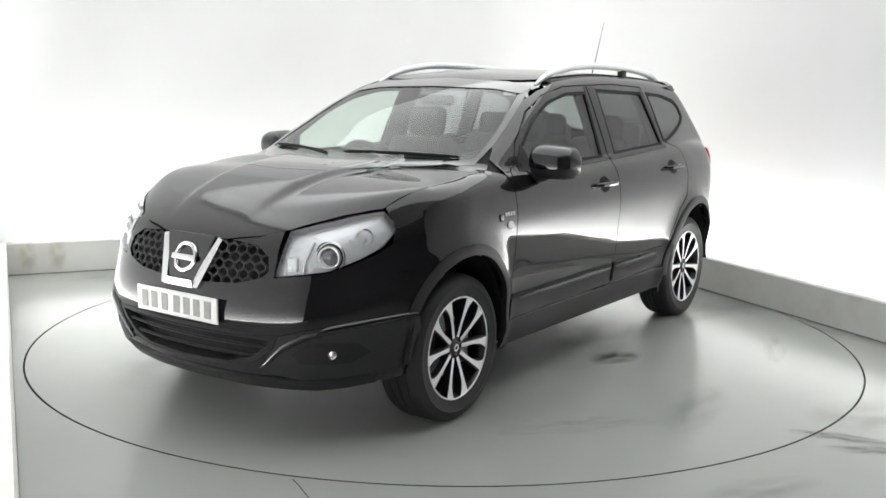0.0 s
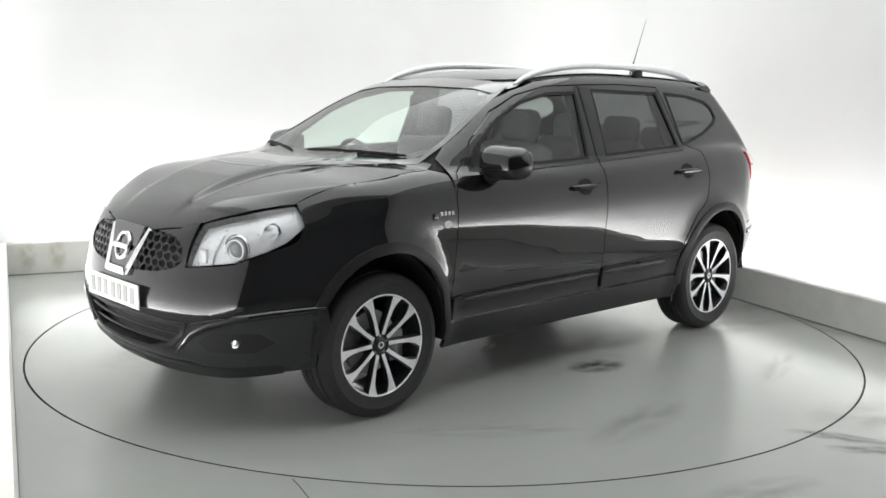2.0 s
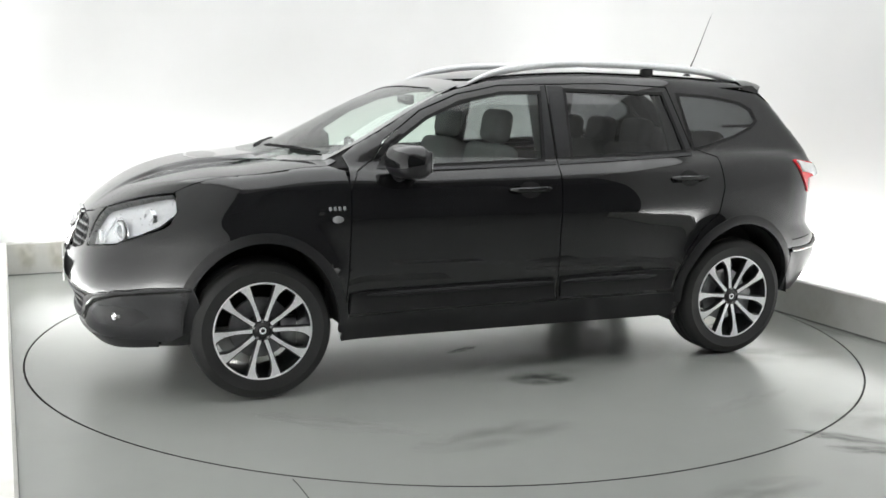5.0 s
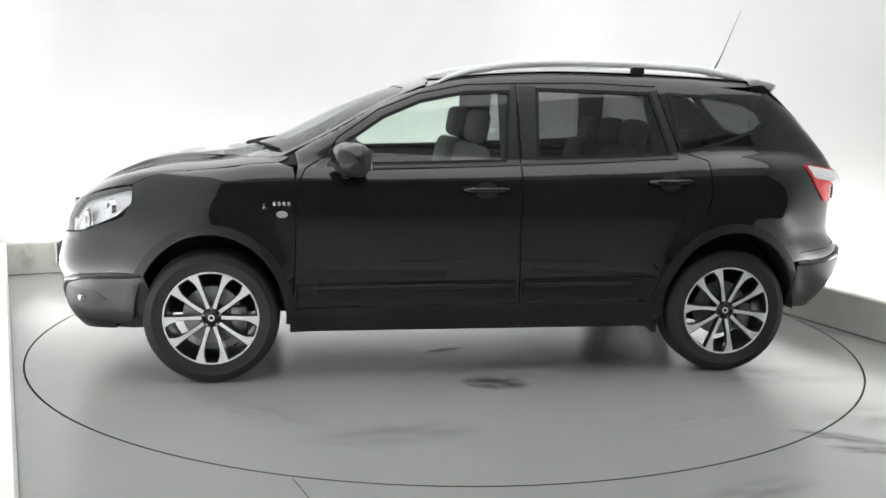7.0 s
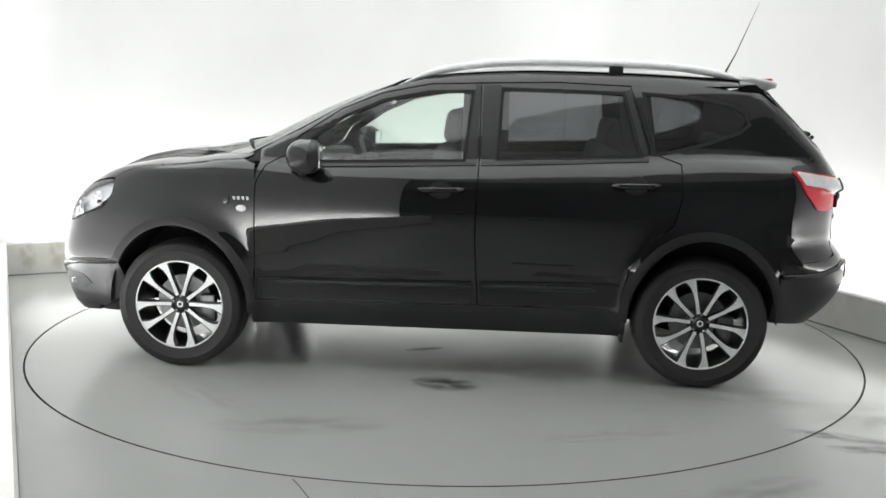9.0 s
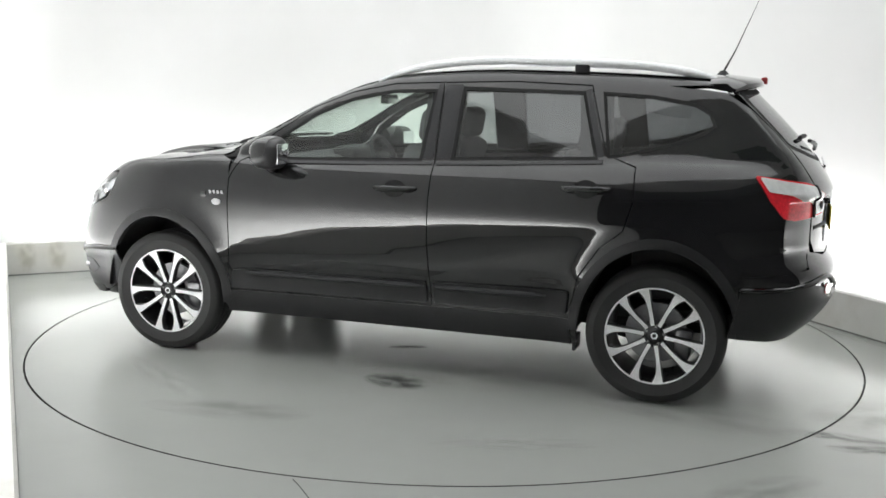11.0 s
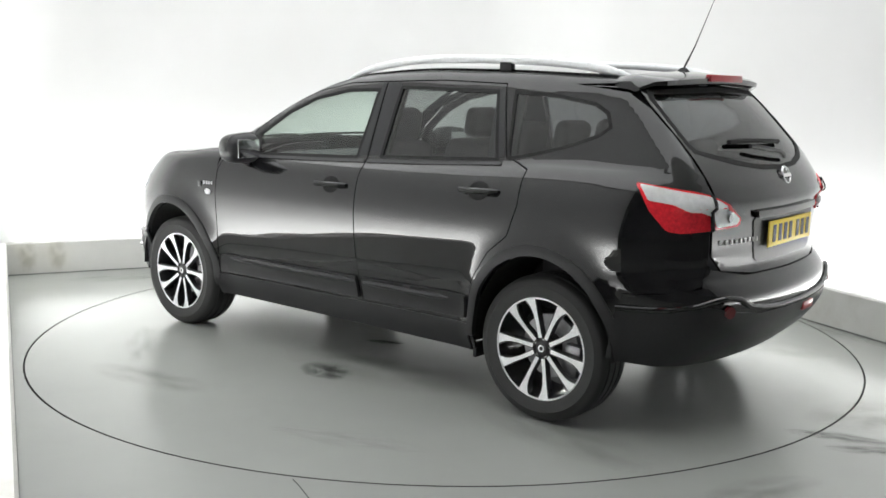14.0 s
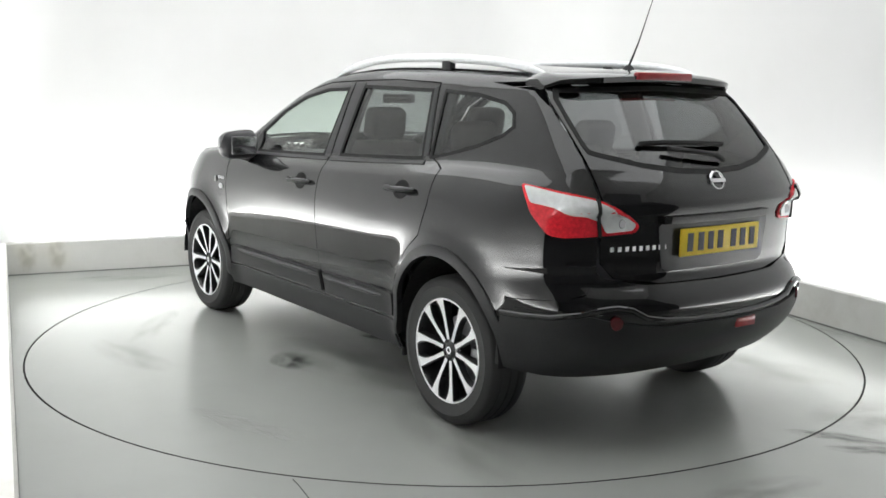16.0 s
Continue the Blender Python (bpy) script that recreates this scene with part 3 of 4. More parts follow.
def at_front(y, z, off=0.0):
    p, _ = cast(*rays("front", np.array([[y, z]]), 1))
    return Vector(p[0] + normals_at(p)[0] * off)


def at_rear(y, z, off=0.0):
    p, _ = cast(*rays("rear", np.array([[y, z]]), 1))
    return Vector(p[0] + normals_at(p)[0] * off)


def at_nose(a, z, s=1, off=0.0, dom="nose"):
    p, _ = cast(*rays(dom, np.array([[a * WRAP, z]]), s))
    return Vector(p[0] + normals_at(p)[0] * off)


def oval(cx, cz, rx, rz, a0, a1, n=20):
    return [(cx + rx * math.cos(radians(a0 + (a1 - a0) * k / n)), cz + rz * math.sin(radians(a0 + (a1 - a0) * k / n))) for k in range(n + 1)]


XF, XR, ZW = AXLE / 2, -AXLE / 2, 0.345
ARX, ARZ = 0.385, 0.45


def grow(poly, d):
    """Moves a closed outline in (d < 0) or out."""
    P = [Vector(p) for p in poly]
    area = sum(P[i - 1].x * P[i].y - P[i].x * P[i - 1].y for i in range(len(P)))
    sg = 1 if area > 0 else -1
    out = []
    for i, p in enumerate(P):
        a, b = (p - P[i - 1]).normalized(), (P[(i + 1) % len(P)] - p).normalized()
        na, nb = Vector((a.y, -a.x)), Vector((b.y, -b.x))
        m = (na + nb)
        m = m / max(m.dot(m) / 2, 0.4) if m.length > 1e-6 else na
        q = p + m * d * sg
        out.append((q.x, q.y))
    return out


FRONT_WINDOW = [(0.76, 1.128), (-0.137, 1.155), (-0.172, 1.51), (0.06, 1.503), (0.30, 1.455), (0.5, 1.37), (0.70, 1.235)]
REAR_WINDOW = [(-0.312, 1.166), (-1.047, 1.196), (-1.00, 1.36), (-0.955, 1.513), (-0.328, 1.526)]
QUARTER_WINDOW = [(-1.11, 1.205), (-1.21, 1.222), (-1.40, 1.27), (-1.55, 1.325), (-1.60, 1.365), (-1.575, 1.425), (-1.50, 1.465), (-1.30, 1.498), (-1.06, 1.512)]
FRONT_DOOR = [(0.975, 0.345), (0.955, 0.60), (0.945, 1.02), (0.90, 1.11), (0.80, 1.165), (0.735, 1.262), (0.52, 1.408), (0.31, 1.492), (0.06, 1.542), (-0.21, 1.552), (-0.215, 1.15), (-0.205, 0.75), (-0.225, 0.345)]
REAR_DOOR = [(-0.231, 0.345), (-0.211, 0.75), (-0.221, 1.15), (-0.216, 1.552), (-0.60, 1.562), (-0.99, 1.548), (-1.035, 1.40), (-1.095, 1.21), (-1.245, 1.16), (-1.25, 1.0), (-1.21, 0.86), (-1.10, 0.77), (-1.00, 0.62), (-0.965, 0.47), (-0.96, 0.345)]


def lid_line(points, drop):
    """Points just under the bonnet's edge, as angle and height round the nose."""
    out = []
    for x, y in points:
        out.append((math.degrees(math.atan2(y, x - 1.0)), at_top(x, y).z + drop))
    return out


def build_body(car):
    paint = M["paint"]
    # roof and bonnet span the whole width
    half = [(0.26, 0.0), (0.24, 0.25), (0.18, 0.45), (0.12, 0.545), (-0.2, 0.565), (-0.8, 0.565), (-1.3, 0.56), (-1.60, 0.55), (-1.62, 0.25), (-1.63, 0.0)]
    panel("roof", half + [(x, -y) for x, y in half[-2:0:-1]], "top", paint, car)
    half = [(2.17, 0.0), (2.155, 0.2), (2.115, 0.36), (2.055, 0.475), (1.97, 0.575), (1.86, 0.68), (1.775, 0.745), (1.6, 0.785), (1.3, 0.80), (1.05, 0.79), (0.99, 0.765), (1.05, 0.62), (1.12, 0.4), (1.16, 0.2), (1.17, 0.0)]
    panel("bonnet", half + [(x, -y) for x, y in half[-2:0:-1]], "top", paint, car, step=0.018)
    for s in (1, -1):
        panel("roof_gutter", [(0.14, 0.50), (-1.50, 0.50), (-1.76, 0.46), (-1.77, 0.59), (-1.5, 0.622), (-1.2, 0.635), (-0.6, 0.645), (-0.1, 0.64), (0.10, 0.61)], "top", paint, car, s, step=0.05, off=-0.007, flange=0.0)
    # scuttle below the windscreen
    half = [(1.155, 0.0), (1.145, 0.2), (1.105, 0.4), (1.035, 0.62), (0.98, 0.74), (0.95, 0.72), (1.02, 0.58), (1.10, 0.3), (1.12, 0.0)]
    panel("scuttle", [(x + 0.012, y) for x, y in half] + [(x + 0.012, -y) for x, y in half[-2:0:-1]], "top", M["matt"], car, off=-0.014)
    half = [(0.0, 1.142), (0.3, 1.146), (0.56, 1.154), (0.705, 1.165), (0.70, 1.25), (0.665, 1.36), (0.62, 1.46), (0.570, 1.535), (0.4, 1.562), (0.0, 1.578)]
    screen = half + [(-y, z) for y, z in half[-2:0:-1]]
    panel("windscreen", screen, "front", M["glass"], car, off=-0.002, flange=0.004, step=0.05).visible_shadow = False
    panel("windscreen_border", grow(screen, 0.006), "front", M["gloss"], car, holes=[grow(screen, -0.024)], off=0.001, flange=0.003, step=0.04, label="black printed border of the windscreen")
    half = [(0.0, 1.535), (0.4, 1.525), (0.575, 1.50), (0.58, 1.535), (0.4, 1.566), (0.0, 1.582)]
    panel("windscreen_shade_band", half + [(-y, z) for y, z in half[-2:0:-1] if z < 2], "front", M["gloss"], car, off=0.002, flange=0.003)
    half = [(0.0, 1.56), (0.4, 1.545), (0.57, 1.515), (0.60, 1.545), (0.56, 1.582), (0.4, 1.604), (0.0, 1.62)]
    panel("roof_header", half + [(-y, z) for y, z in half[-2:0:-1]], "front", M["gloss"], car, off=-0.007, flange=0.004)
    # front bumper round the nose
    arch_n = []
    for x, z in oval(XF, ZW, ARX, ARZ, 0, 38, 8):
        arch_n.append((math.degrees(math.atan2(0.90, x - 1.0)), z))
    half = [(0, 0.262), (15, 0.262), (30, 0.272), (41, 0.283), (47, 0.29), (51.5, 0.30)] + [(min(a, 53), z) for a, z in arch_n] + [(50.3, 0.70), (47.6, 0.79), (44.4, 0.852), (39, 0.812), (33, 0.766), (22.3, 0.738)] + lid_line([(2.03, 0.44), (2.085, 0.40), (2.115, 0.36), (2.155, 0.2), (2.17, 0.0)], -0.004)
    full = half + [(-a, z) for a, z in half[-2:0:-1]]
    upper = [(0, 0.69), (7, 0.693), (14, 0.704), (19.6, 0.732), (21.2, 0.762), (20.8, 0.822), (18.0, 0.862), (9, 0.878), (0, 0.882)]
    upper = upper + [(-a, z) for a, z in upper[-2:0:-1]]
    lower = [(0, 0.345), (12, 0.352), (18, 0.39), (21.5, 0.445), (22.5, 0.492), (12, 0.500), (0, 0.502)]
    lower = lower + [(-a, z) for a, z in lower[-2:0:-1]]
    bumper = panel("front_bumper", full, "nose", paint, car, holes=[upper, lower], step=0.028)
    panel("splitter", [(0, 0.25), (15, 0.25), (30, 0.262), (42, 0.287), (42, 0.325), (30, 0.315), (15, 0.30), (-15, 0.30), (-30, 0.315), (-42, 0.325), (-42, 0.287), (-30, 0.262), (-15, 0.25)], "nose", M["plastic"], bumper, off=0.012, flange=0.02, label="black lower lip of the bumper")
    for s in (1, -1):
        panel("bumper_skirt", [(23.6, 0.50), (30, 0.535), (38, 0.555), (51.5, 0.575), (52.6, 0.40), (45, 0.315), (32, 0.30), (21, 0.335), (20, 0.39), (22.6, 0.44)], "nose", M["satin_black"], bumper, s, off=0.009, flange=0.012, rnd=0.02, label="satin black lower corner of the bumper")
        ledge = [at_nose(a, z, s, 0.004) for a, z in ((19.5, 0.352), (21.8, 0.395), (24.5, 0.455), (28.5, 0.505), (34, 0.538), (41, 0.556), (47, 0.565), (51, 0.57))]
        part("bumper_ledge", tube_bm(ledge, 0.014, 10, radii=[0.004, 0.012, 0.016, 0.018, 0.017, 0.016, 0.014, 0.010]), paint, bumper, "rounded ledge over the lower bumper corner")
    # upper grille: dark backing and a mesh of hexagonal bars
    grille = panel("grille", [(a * 1.1, 0.778 + (z - 0.778) * 1.15) for a, z in upper], "nose", M["matt"], car, off=-0.055, flange=0.0, label="black honeycomb radiator grille")
    rows = [0.692, 0.726, 0.760, 0.794, 0.828, 0.862]
    for sgn in (1, -1):
        bars = []
        for i, z in enumerate(rows):
            pts = []
            for k in range(13):
                a = 6.6 + k * 1.25
                up = (k + i) % 2
                zz = z + (0.0075 if up else -0.0075)
                if a < 21.0 - abs(z - 0.785) * 14:
                    pts.append(at_nose(a, zz, sgn, -0.010))
                    if up and i < len(rows) - 1 and a < 21.0 - abs(rows[i + 1] - 0.785) * 14:
                        bars.append(tube_bm([pts[-1], at_nose(a, rows[i + 1] - 0.0075, sgn, -0.010)], 0.0062, 6))
            if len(pts) > 2:
                bars.append(tube_bm(pts, 0.0062, 6))
        part("mesh", join_bm(*bars), M["grille"], grille, "satin black honeycomb mesh")
    for sgn in (1, -1):
        bm = bmesh.new()
        prof = [(0.147, 0.876), (0.186, 0.868), (0.116, 0.664), (0.07, 0.664), (0.07, 0.692), (0.086, 0.694)]
        pts = [(y * sgn, z) for y, z in prof]
        part("chrome_blade", extrude_bm(pts, lambda u, v, d: at_front(u, v, 0.0) + Vector((0.014 - d, 0, 0)), 0.03), M["chrome"], grille, "bright V-shaped chrome strip")
    part("chrome_blade", extrude_bm([(-0.09, 0.662), (0.09, 0.662), (0.082, 0.694), (-0.082, 0.694)], lambda u, v, d: Vector((2.262 - d, u, v)), 0.03), M["chrome"], grille, "bright V-shaped chrome strip")
    part("badge_ground", extrude_bm([(-0.085, 0.695), (0.085, 0.695), (0.148, 0.882), (-0.148, 0.882)], lambda u, v, d: Vector((2.214 - (v - 0.78) * 0.33 - d, u, v)), 0.02), M["gloss"], grille)
    ring = lathe_bm([(0.050, 0.0), (0.053, 0.008), (0.060, 0.012), (0.067, 0.008), (0.070, 0.0)], "X", 40)
    bmesh.ops.transform(ring, matrix=Matrix.Translation((2.216, 0, 0.783)) @ Euler((0, radians(-17), 0)).to_matrix().to_4x4(), verts=ring.verts)
    part("badge_ring", ring, M["chrome"], grille, "round chrome badge ring")
    part("badge_bar", box_bm(0.014, 0.15, 0.026, (2.226, 0, 0.783), 0.005, 2, (0, -17, 0)), M["chrome"], grille, "chrome badge bar")
    # lower grille
    lg = panel("lower_grille", [(a * 1.3, 0.425 + (z - 0.425) * 1.7) for a, z in lower], "nose", M["matt"], car, off=-0.06, flange=0, label="dark slatted lower air intake")
    low_m = [(a * WRAP, z) for a, z in lower]
    panel("intake_surround", [(a / WRAP, z) for a, z in grow(low_m, 0.010)], "nose", M["plastic"], lg, holes=[[(a / WRAP, z) for a, z in grow(low_m, -0.008)]], off=0.003, flange=0.05)
    for z in (0.392, 0.438, 0.476):
        pts = [at_nose(a, z, 1, -0.018) for a in np.linspace(-21 + (0.46 - z) * 30, 21 - (0.46 - z) * 30, 23)]
        part("slat", tube_bm(pts, 0.009, 6, squash=0.7), M["plastic"], lg)
    # number plate
    plate = part("front_plate", join_bm(*[box_bm(0.008, 0.52, 0.111, (2.272, 0, 0.583), 0.002)]), M["plate_white"], car, "white number plate")
    for y in (-0.205, -0.135, -0.07, -0.005, 0.075, 0.145, 0.21):
        part("plate_bar", box_bm(0.002, 0.040, 0.074, (2.2775, -y * 0.98, 0.583)), M["faded_ink"], plate)
    # head lamps and fog lamps
    for s in (1, -1):
        hl = [(22.6, 0.744), (33, 0.774), (39, 0.821), (43.3, 0.862), (47.0, 0.935)] + lid_line([(1.772, 0.748), (1.80, 0.728), (1.86, 0.68), (1.97, 0.575), (2.05, 0.475)], -0.010)
        lamp = panel("headlight", hl, "nose", M["lens"], car, s, step=0.025, off=0.001, flange=0.03, label="clear-covered headlight with projector")
        lamp.visible_shadow = False
        panel("bowl", [(a, z) for a, z in hl], "nose", M["lamp_bowl"], lamp, s, step=0.02, off=-0.034, flange=-0.032)
        c = at_nose(33.0, 0.838, s, -0.034)
        m = Matrix.Translation(c) @ Matrix.Rotation(radians(22 * s), 4, "Z")
        for nm, prof, mt in (("projector_ring", [(0.034, 0.0), (0.040, 0.02), (0.047, 0.02), (0.051, 0.0)], M["lamp_white"]), ("projector_lens", [(0.036, 0.004), (0.032, 0.012), (0.022, 0.02), (0.010, 0.024), (0, 0.025)], M["projector"])):
            bm = lathe_bm(prof, "X", 32)
            bmesh.ops.transform(bm, matrix=m, verts=bm.verts)
            part(nm, bm, mt, lamp)
        for rad in (0.054, 0.064):
            bm = lathe_bm([(rad - 0.003, 0.002), (rad, 0.012 if rad < 0.06 else 0.006), (rad + 0.003, 0.002)], "X", 32)
            bmesh.ops.transform(bm, matrix=m, verts=bm.verts)
            part("projector_bezel", bm, M["gloss"] if rad < 0.06 else M["chrome"], lamp)
        c = at_nose(40, 0.915, s, -0.034)
        bm = lathe_bm([(0.03, 0.0), (0.036, 0.02), (0.04, 0.0)], "X", 28)
        bmesh.ops.transform(bm, matrix=Matrix.Translation(c) @ Matrix.Rotation(radians(30 * s), 4, "Z"), verts=bm.verts)
        part("side_reflector", bm, M["chrome"], lamp)
        part("indicator", box_bm(0.02, 0.05, 0.06, at_nose(25.5, 0.80, s, -0.03), 0.006, 2, (0, 0, 12 * s)), M["lamp_white"], lamp)
        part("divider", tube_bm([at_nose(27.8, 0.765, s, -0.024), at_nose(28.2, 0.82, s, -0.024), at_nose(29.5, 0.895, s, -0.024)], 0.006), M["lamp_white"], lamp)
        fog = part("fog_light", lathe_bm([(0, 0.004), (0.009, 0.002), (0.013, -0.002), (0.018, 0.003), (0.021, -0.02)], "X", 32), M["chrome"], car, "small round front fog light")
        fog.matrix_local = Matrix.Translation(at_nose(33.5, 0.432, s, 0.022)) @ Matrix.Rotation(radians(34 * s), 4, "Z")
        panel("fog_recess", [(28, 0.385), (37, 0.385), (41, 0.43), (38, 0.475), (29, 0.475), (26, 0.43)], "nose", M["plastic"], car, s, off=0.012, flange=0.006, label="black fog light recess")
    for s in (1, -1):
        # front wing
        wing = [(0.981, 0.345), (0.961, 0.60), (0.951, 1.02), (0.965, 1.115)]
        top_line = [(x, at_top(x, y + 0.002).z + 0.003) for x, y in ((1.05, 0.79), (1.2, 0.796), (1.3, 0.80), (1.45, 0.793), (1.6, 0.785), (1.7, 0.767), (1.765, 0.75))]
        hl_back = [(1.768, 0.93), (1.80, 0.872), (1.835, 0.845), (1.79, 0.78), (1.735, 0.70), (1.70, 0.62)]
        arch = [p for p in oval(XF, ZW, ARX, ARZ, 37, 180, 26)]
        panel("front_wing", wing + top_line + hl_back + arch + [(XF - ARX, 0.345)], "side", paint, car, s, step=0.028)
        # body side frame: pillars, roof rail, quarter and sill
        roof_line = [(0.955, 1.185), (0.85, 1.252), (0.735, 1.315), (0.59, 1.398), (0.445, 1.468), (0.30, 1.518), (0.12, 1.565), (-0.15, 1.597), (-0.5, 1.612), (-0.8, 1.612), (-1.08, 1.602), (-1.4, 1.583), (-1.60, 1.562)]
        back_edge = []
        for z in (1.555, 1.52, 1.45, 1.35, 1.25, 1.17, 1.10, 1.0, 0.90, 0.80, 0.72):
            back_edge.append((float(at_rear(0.632, z).x) + 0.002, z))
        frame_side = [(0.978, 0.27), (0.985, 0.345), (0.965, 0.60), (0.955, 1.02), (0.94, 1.13)] + roof_line + back_edge + [(-2.02, 0.685), (-1.79, 0.67), (-1.755, 0.55)] + [p for p in oval(XR, ZW, ARX, ARZ, 152, 0, 30)] + [(XR + ARX, 0.27)]
        panel("body_side", frame_side, "side", paint, car, s, step=0.03, holes=[JOINT_HOLE, QUARTER_WINDOW])
        panel("side_liner", [(1.0, 0.36), (0.985, 1.10), (0.80, 1.12), (-1.25, 1.15), (-1.25, 1.0), (-1.0, 0.62), (-0.97, 0.36)], "side", M["matt"], car, s, step=0.08, off=-0.024, flange=0)
        fd = panel("front_door", FRONT_DOOR, "side", paint, car, s, step=0.03, holes=[FRONT_WINDOW])
        rd = panel("rear_door", REAR_DOOR, "side", paint, car, s, step=0.03, holes=[REAR_WINDOW])
        panel("window_glass", grow(FRONT_WINDOW, 0.004), "side", M["glass"], fd, s, step=0.06, off=-0.006, flange=0, label="clear greenish door glass").visible_shadow = False
        panel("window_glass", grow(REAR_WINDOW, 0.004), "side", M["privacy"], rd, s, step=0.06, off=-0.006, flange=0, label="dark tinted door glass").visible_shadow = False
        panel("quarter_glass", grow(QUARTER_WINDOW, 0.004), "side", M["privacy"], car, s, step=0.05, off=-0.004, flange=0, label="dark tinted rear side glass").visible_shadow = False
        # rubber seals round the glass and black pillar covers
        for poly, own in ((FRONT_WINDOW, fd), (REAR_WINDOW, rd), (QUARTER_WINDOW, car)):
            panel("window_seal", grow(poly, 0.009), "side", M["matt"], own, s, step=0.05, holes=[grow(poly, -0.007)], off=0.002, flange=0.006)
        panel("pillar_cover", [(-0.150, 1.16), (-0.208, 1.165), (-0.208, 1.545), (-0.184, 1.545)], "side", M["satin_black"], fd, s, off=0.0022, flange=0.003)
        panel("pillar_cover", [(-0.226, 1.165), (-0.303, 1.17), (-0.318, 1.545), (-0.224, 1.545)], "side", M["satin_black"], rd, s, off=0.0022, flange=0.003)
        panel("pillar_cover", [(-1.057, 1.20), (-1.088, 1.205), (-0.99, 1.535), (-0.962, 1.525)], "side", M["satin_black"], rd, s, off=0.0022, flange=0.003)
        # belt strips under the door glass
        panel("belt_strip", [(0.73, 1.104), (0.2, 1.117), (-0.205, 1.131), (-0.205, 1.147), (0.2, 1.133), (0.73, 1.119)], "side", M["satin_black"], fd, s, off=0.006, flange=0.01, label="satin black strip under the window")
        panel("belt_strip", [(-0.228, 1.131), (-0.7, 1.150), (-1.085, 1.170), (-1.085, 1.187), (-0.7, 1.166), (-0.228, 1.147)], "side", M["satin_black"], rd, s, off=0.006, flange=0.01, label="satin black strip under the window")
        # door mouldings and sill cover
        panel("door_moulding", [(0.955, 0.40), (0.945, 0.505), (0.86, 0.515), (-0.195, 0.525), (-0.205, 0.41)], "side", M["plastic"], fd, s, off=0.012, flange=0.014, rnd=0.012, label="satin black lower door moulding")
        panel("door_moulding", [(-0.245, 0.41), (-0.235, 0.527), (-0.83, 0.54), (-0.955, 0.535), (-0.945, 0.42)], "side", M["plastic"], rd, s, off=0.012, flange=0.014, rnd=0.012, label="satin black lower door moulding")
        panel("sill_cover", [(0.985, 0.262), (0.985, 0.385), (-0.96, 0.395), (-0.97, 0.262)], "side", M["plastic"], car, s, off=0.006, flange=0.02, label="black sill cover")
        for x0, x1, own in ((0.86, -0.19, fd), (-0.25, -0.84, rd)):
            pts = [at_side(x0 + (x1 - x0) * k / 10, 0.497 + 0.012 * (0.86 - (x0 + (x1 - x0) * k / 10)) / 1.7, s, 0.014) for k in range(11)]
            part("moulding_edge", tube_bm(pts, 0.013, 10, radii=[0.004] + [0.013] * 9 + [0.004]), M["satin_black"], own, "rounded ridge along the moulding")
        # arch trims
        panel("arch_trim", oval(XF, ZW, ARX * 1.10, ARZ * 1.09, 3, 184, 30) + oval(XF, ZW, ARX * 0.985, ARZ * 0.985, 184, 3, 30), "side", M["plastic"], car, s, step=0.02, off=0.008, flange=0.03, label="black plastic wheel arch edge")
        panel("arch_trim", oval(XR, ZW, ARX * 1.10, ARZ * 1.09, 0, 176, 30) + oval(XR, ZW, ARX * 0.985, ARZ * 0.985, 176, 0, 30), "side", M["plastic"], car, s, step=0.02, off=0.008, flange=0.03, label="black plastic wheel arch edge")
        # wheel wells
        for cx in (XF, XR):
            bm = bmesh.new()
            A = [bm.verts.new((x, 0.885 * s, z)) for x, z in oval(cx, ZW, ARX * 0.99, ARZ * 0.99, 1, 179, 24)]
            B = [bm.verts.new((x, 0.50 * s, z)) for x, z in oval(cx, ZW, ARX * 0.99, ARZ * 0.99, 1, 179, 24)]
            for i in range(24):
                bm.faces.new((A[i], A[i + 1], B[i + 1], B[i]))
            bm.faces.new(B)
            part("wheel_well", bm, M["matt"], car)
        # handles
        for (hx, hz, own) in ((-0.025, 1.006, fd), (-1.02, 1.05, rd)):
            cup = panel("handle_cup", oval(hx, hz, 0.062, 0.044, 0, 342, 19), "side", M["matt"], own, s, step=0.02, off=0.002, flange=0.004)
            a = at_side(hx + 0.115, hz + 0.002, s)
            b = at_side(hx - 0.115, hz + 0.006, s)
            out = Vector((0, s, 0))
            pts = [a + out * 0.006, a.lerp(b, 0.12) + out * 0.03, a.lerp(b, 0.5) + out * 0.036, a.lerp(b, 0.88) + out * 0.03, b + out * 0.006]
            part("handle", tube_bm(pts, 0.017, 10, radii=[0.010, 0.016, 0.017, 0.016, 0.010], squash=0.95), paint, own, "body-coloured pull handle")
        # mirror: a low, wide shell with a painted cap, dark glass and a short foot
        def shell(lo, hi, grow_by):
            bm = bmesh.new()
            rings = []
            for k in range(15):
                w = k / 14
                y = -0.120 + 0.250 * w
                full = (1 - abs(2 * w - 1) ** 4.5) ** 0.5
                h, d = (0.092 - 0.014 * w) * full + grow_by, (0.125 - 0.022 * w) * full + grow_by
                ring = []
                for q in range(17):
                    a = radians(lo + (hi - lo) * q / 16)
                    c, e = math.cos(a), math.sin(a)
                    ring.append(bm.verts.new((math.copysign(abs(c) ** 0.8, c) * d * (1.0 if c > 0 else 0.55) - 0.03 * w, y * s, math.copysign(abs(e) ** 0.75, e) * h - 0.006 * w)))
                rings.append(ring)
            for r0, r1 in zip(rings, rings[1:]):
                for q in range(16):
                    bm.faces.new((r0[q], r0[q + 1], r1[q + 1], r1[q]))
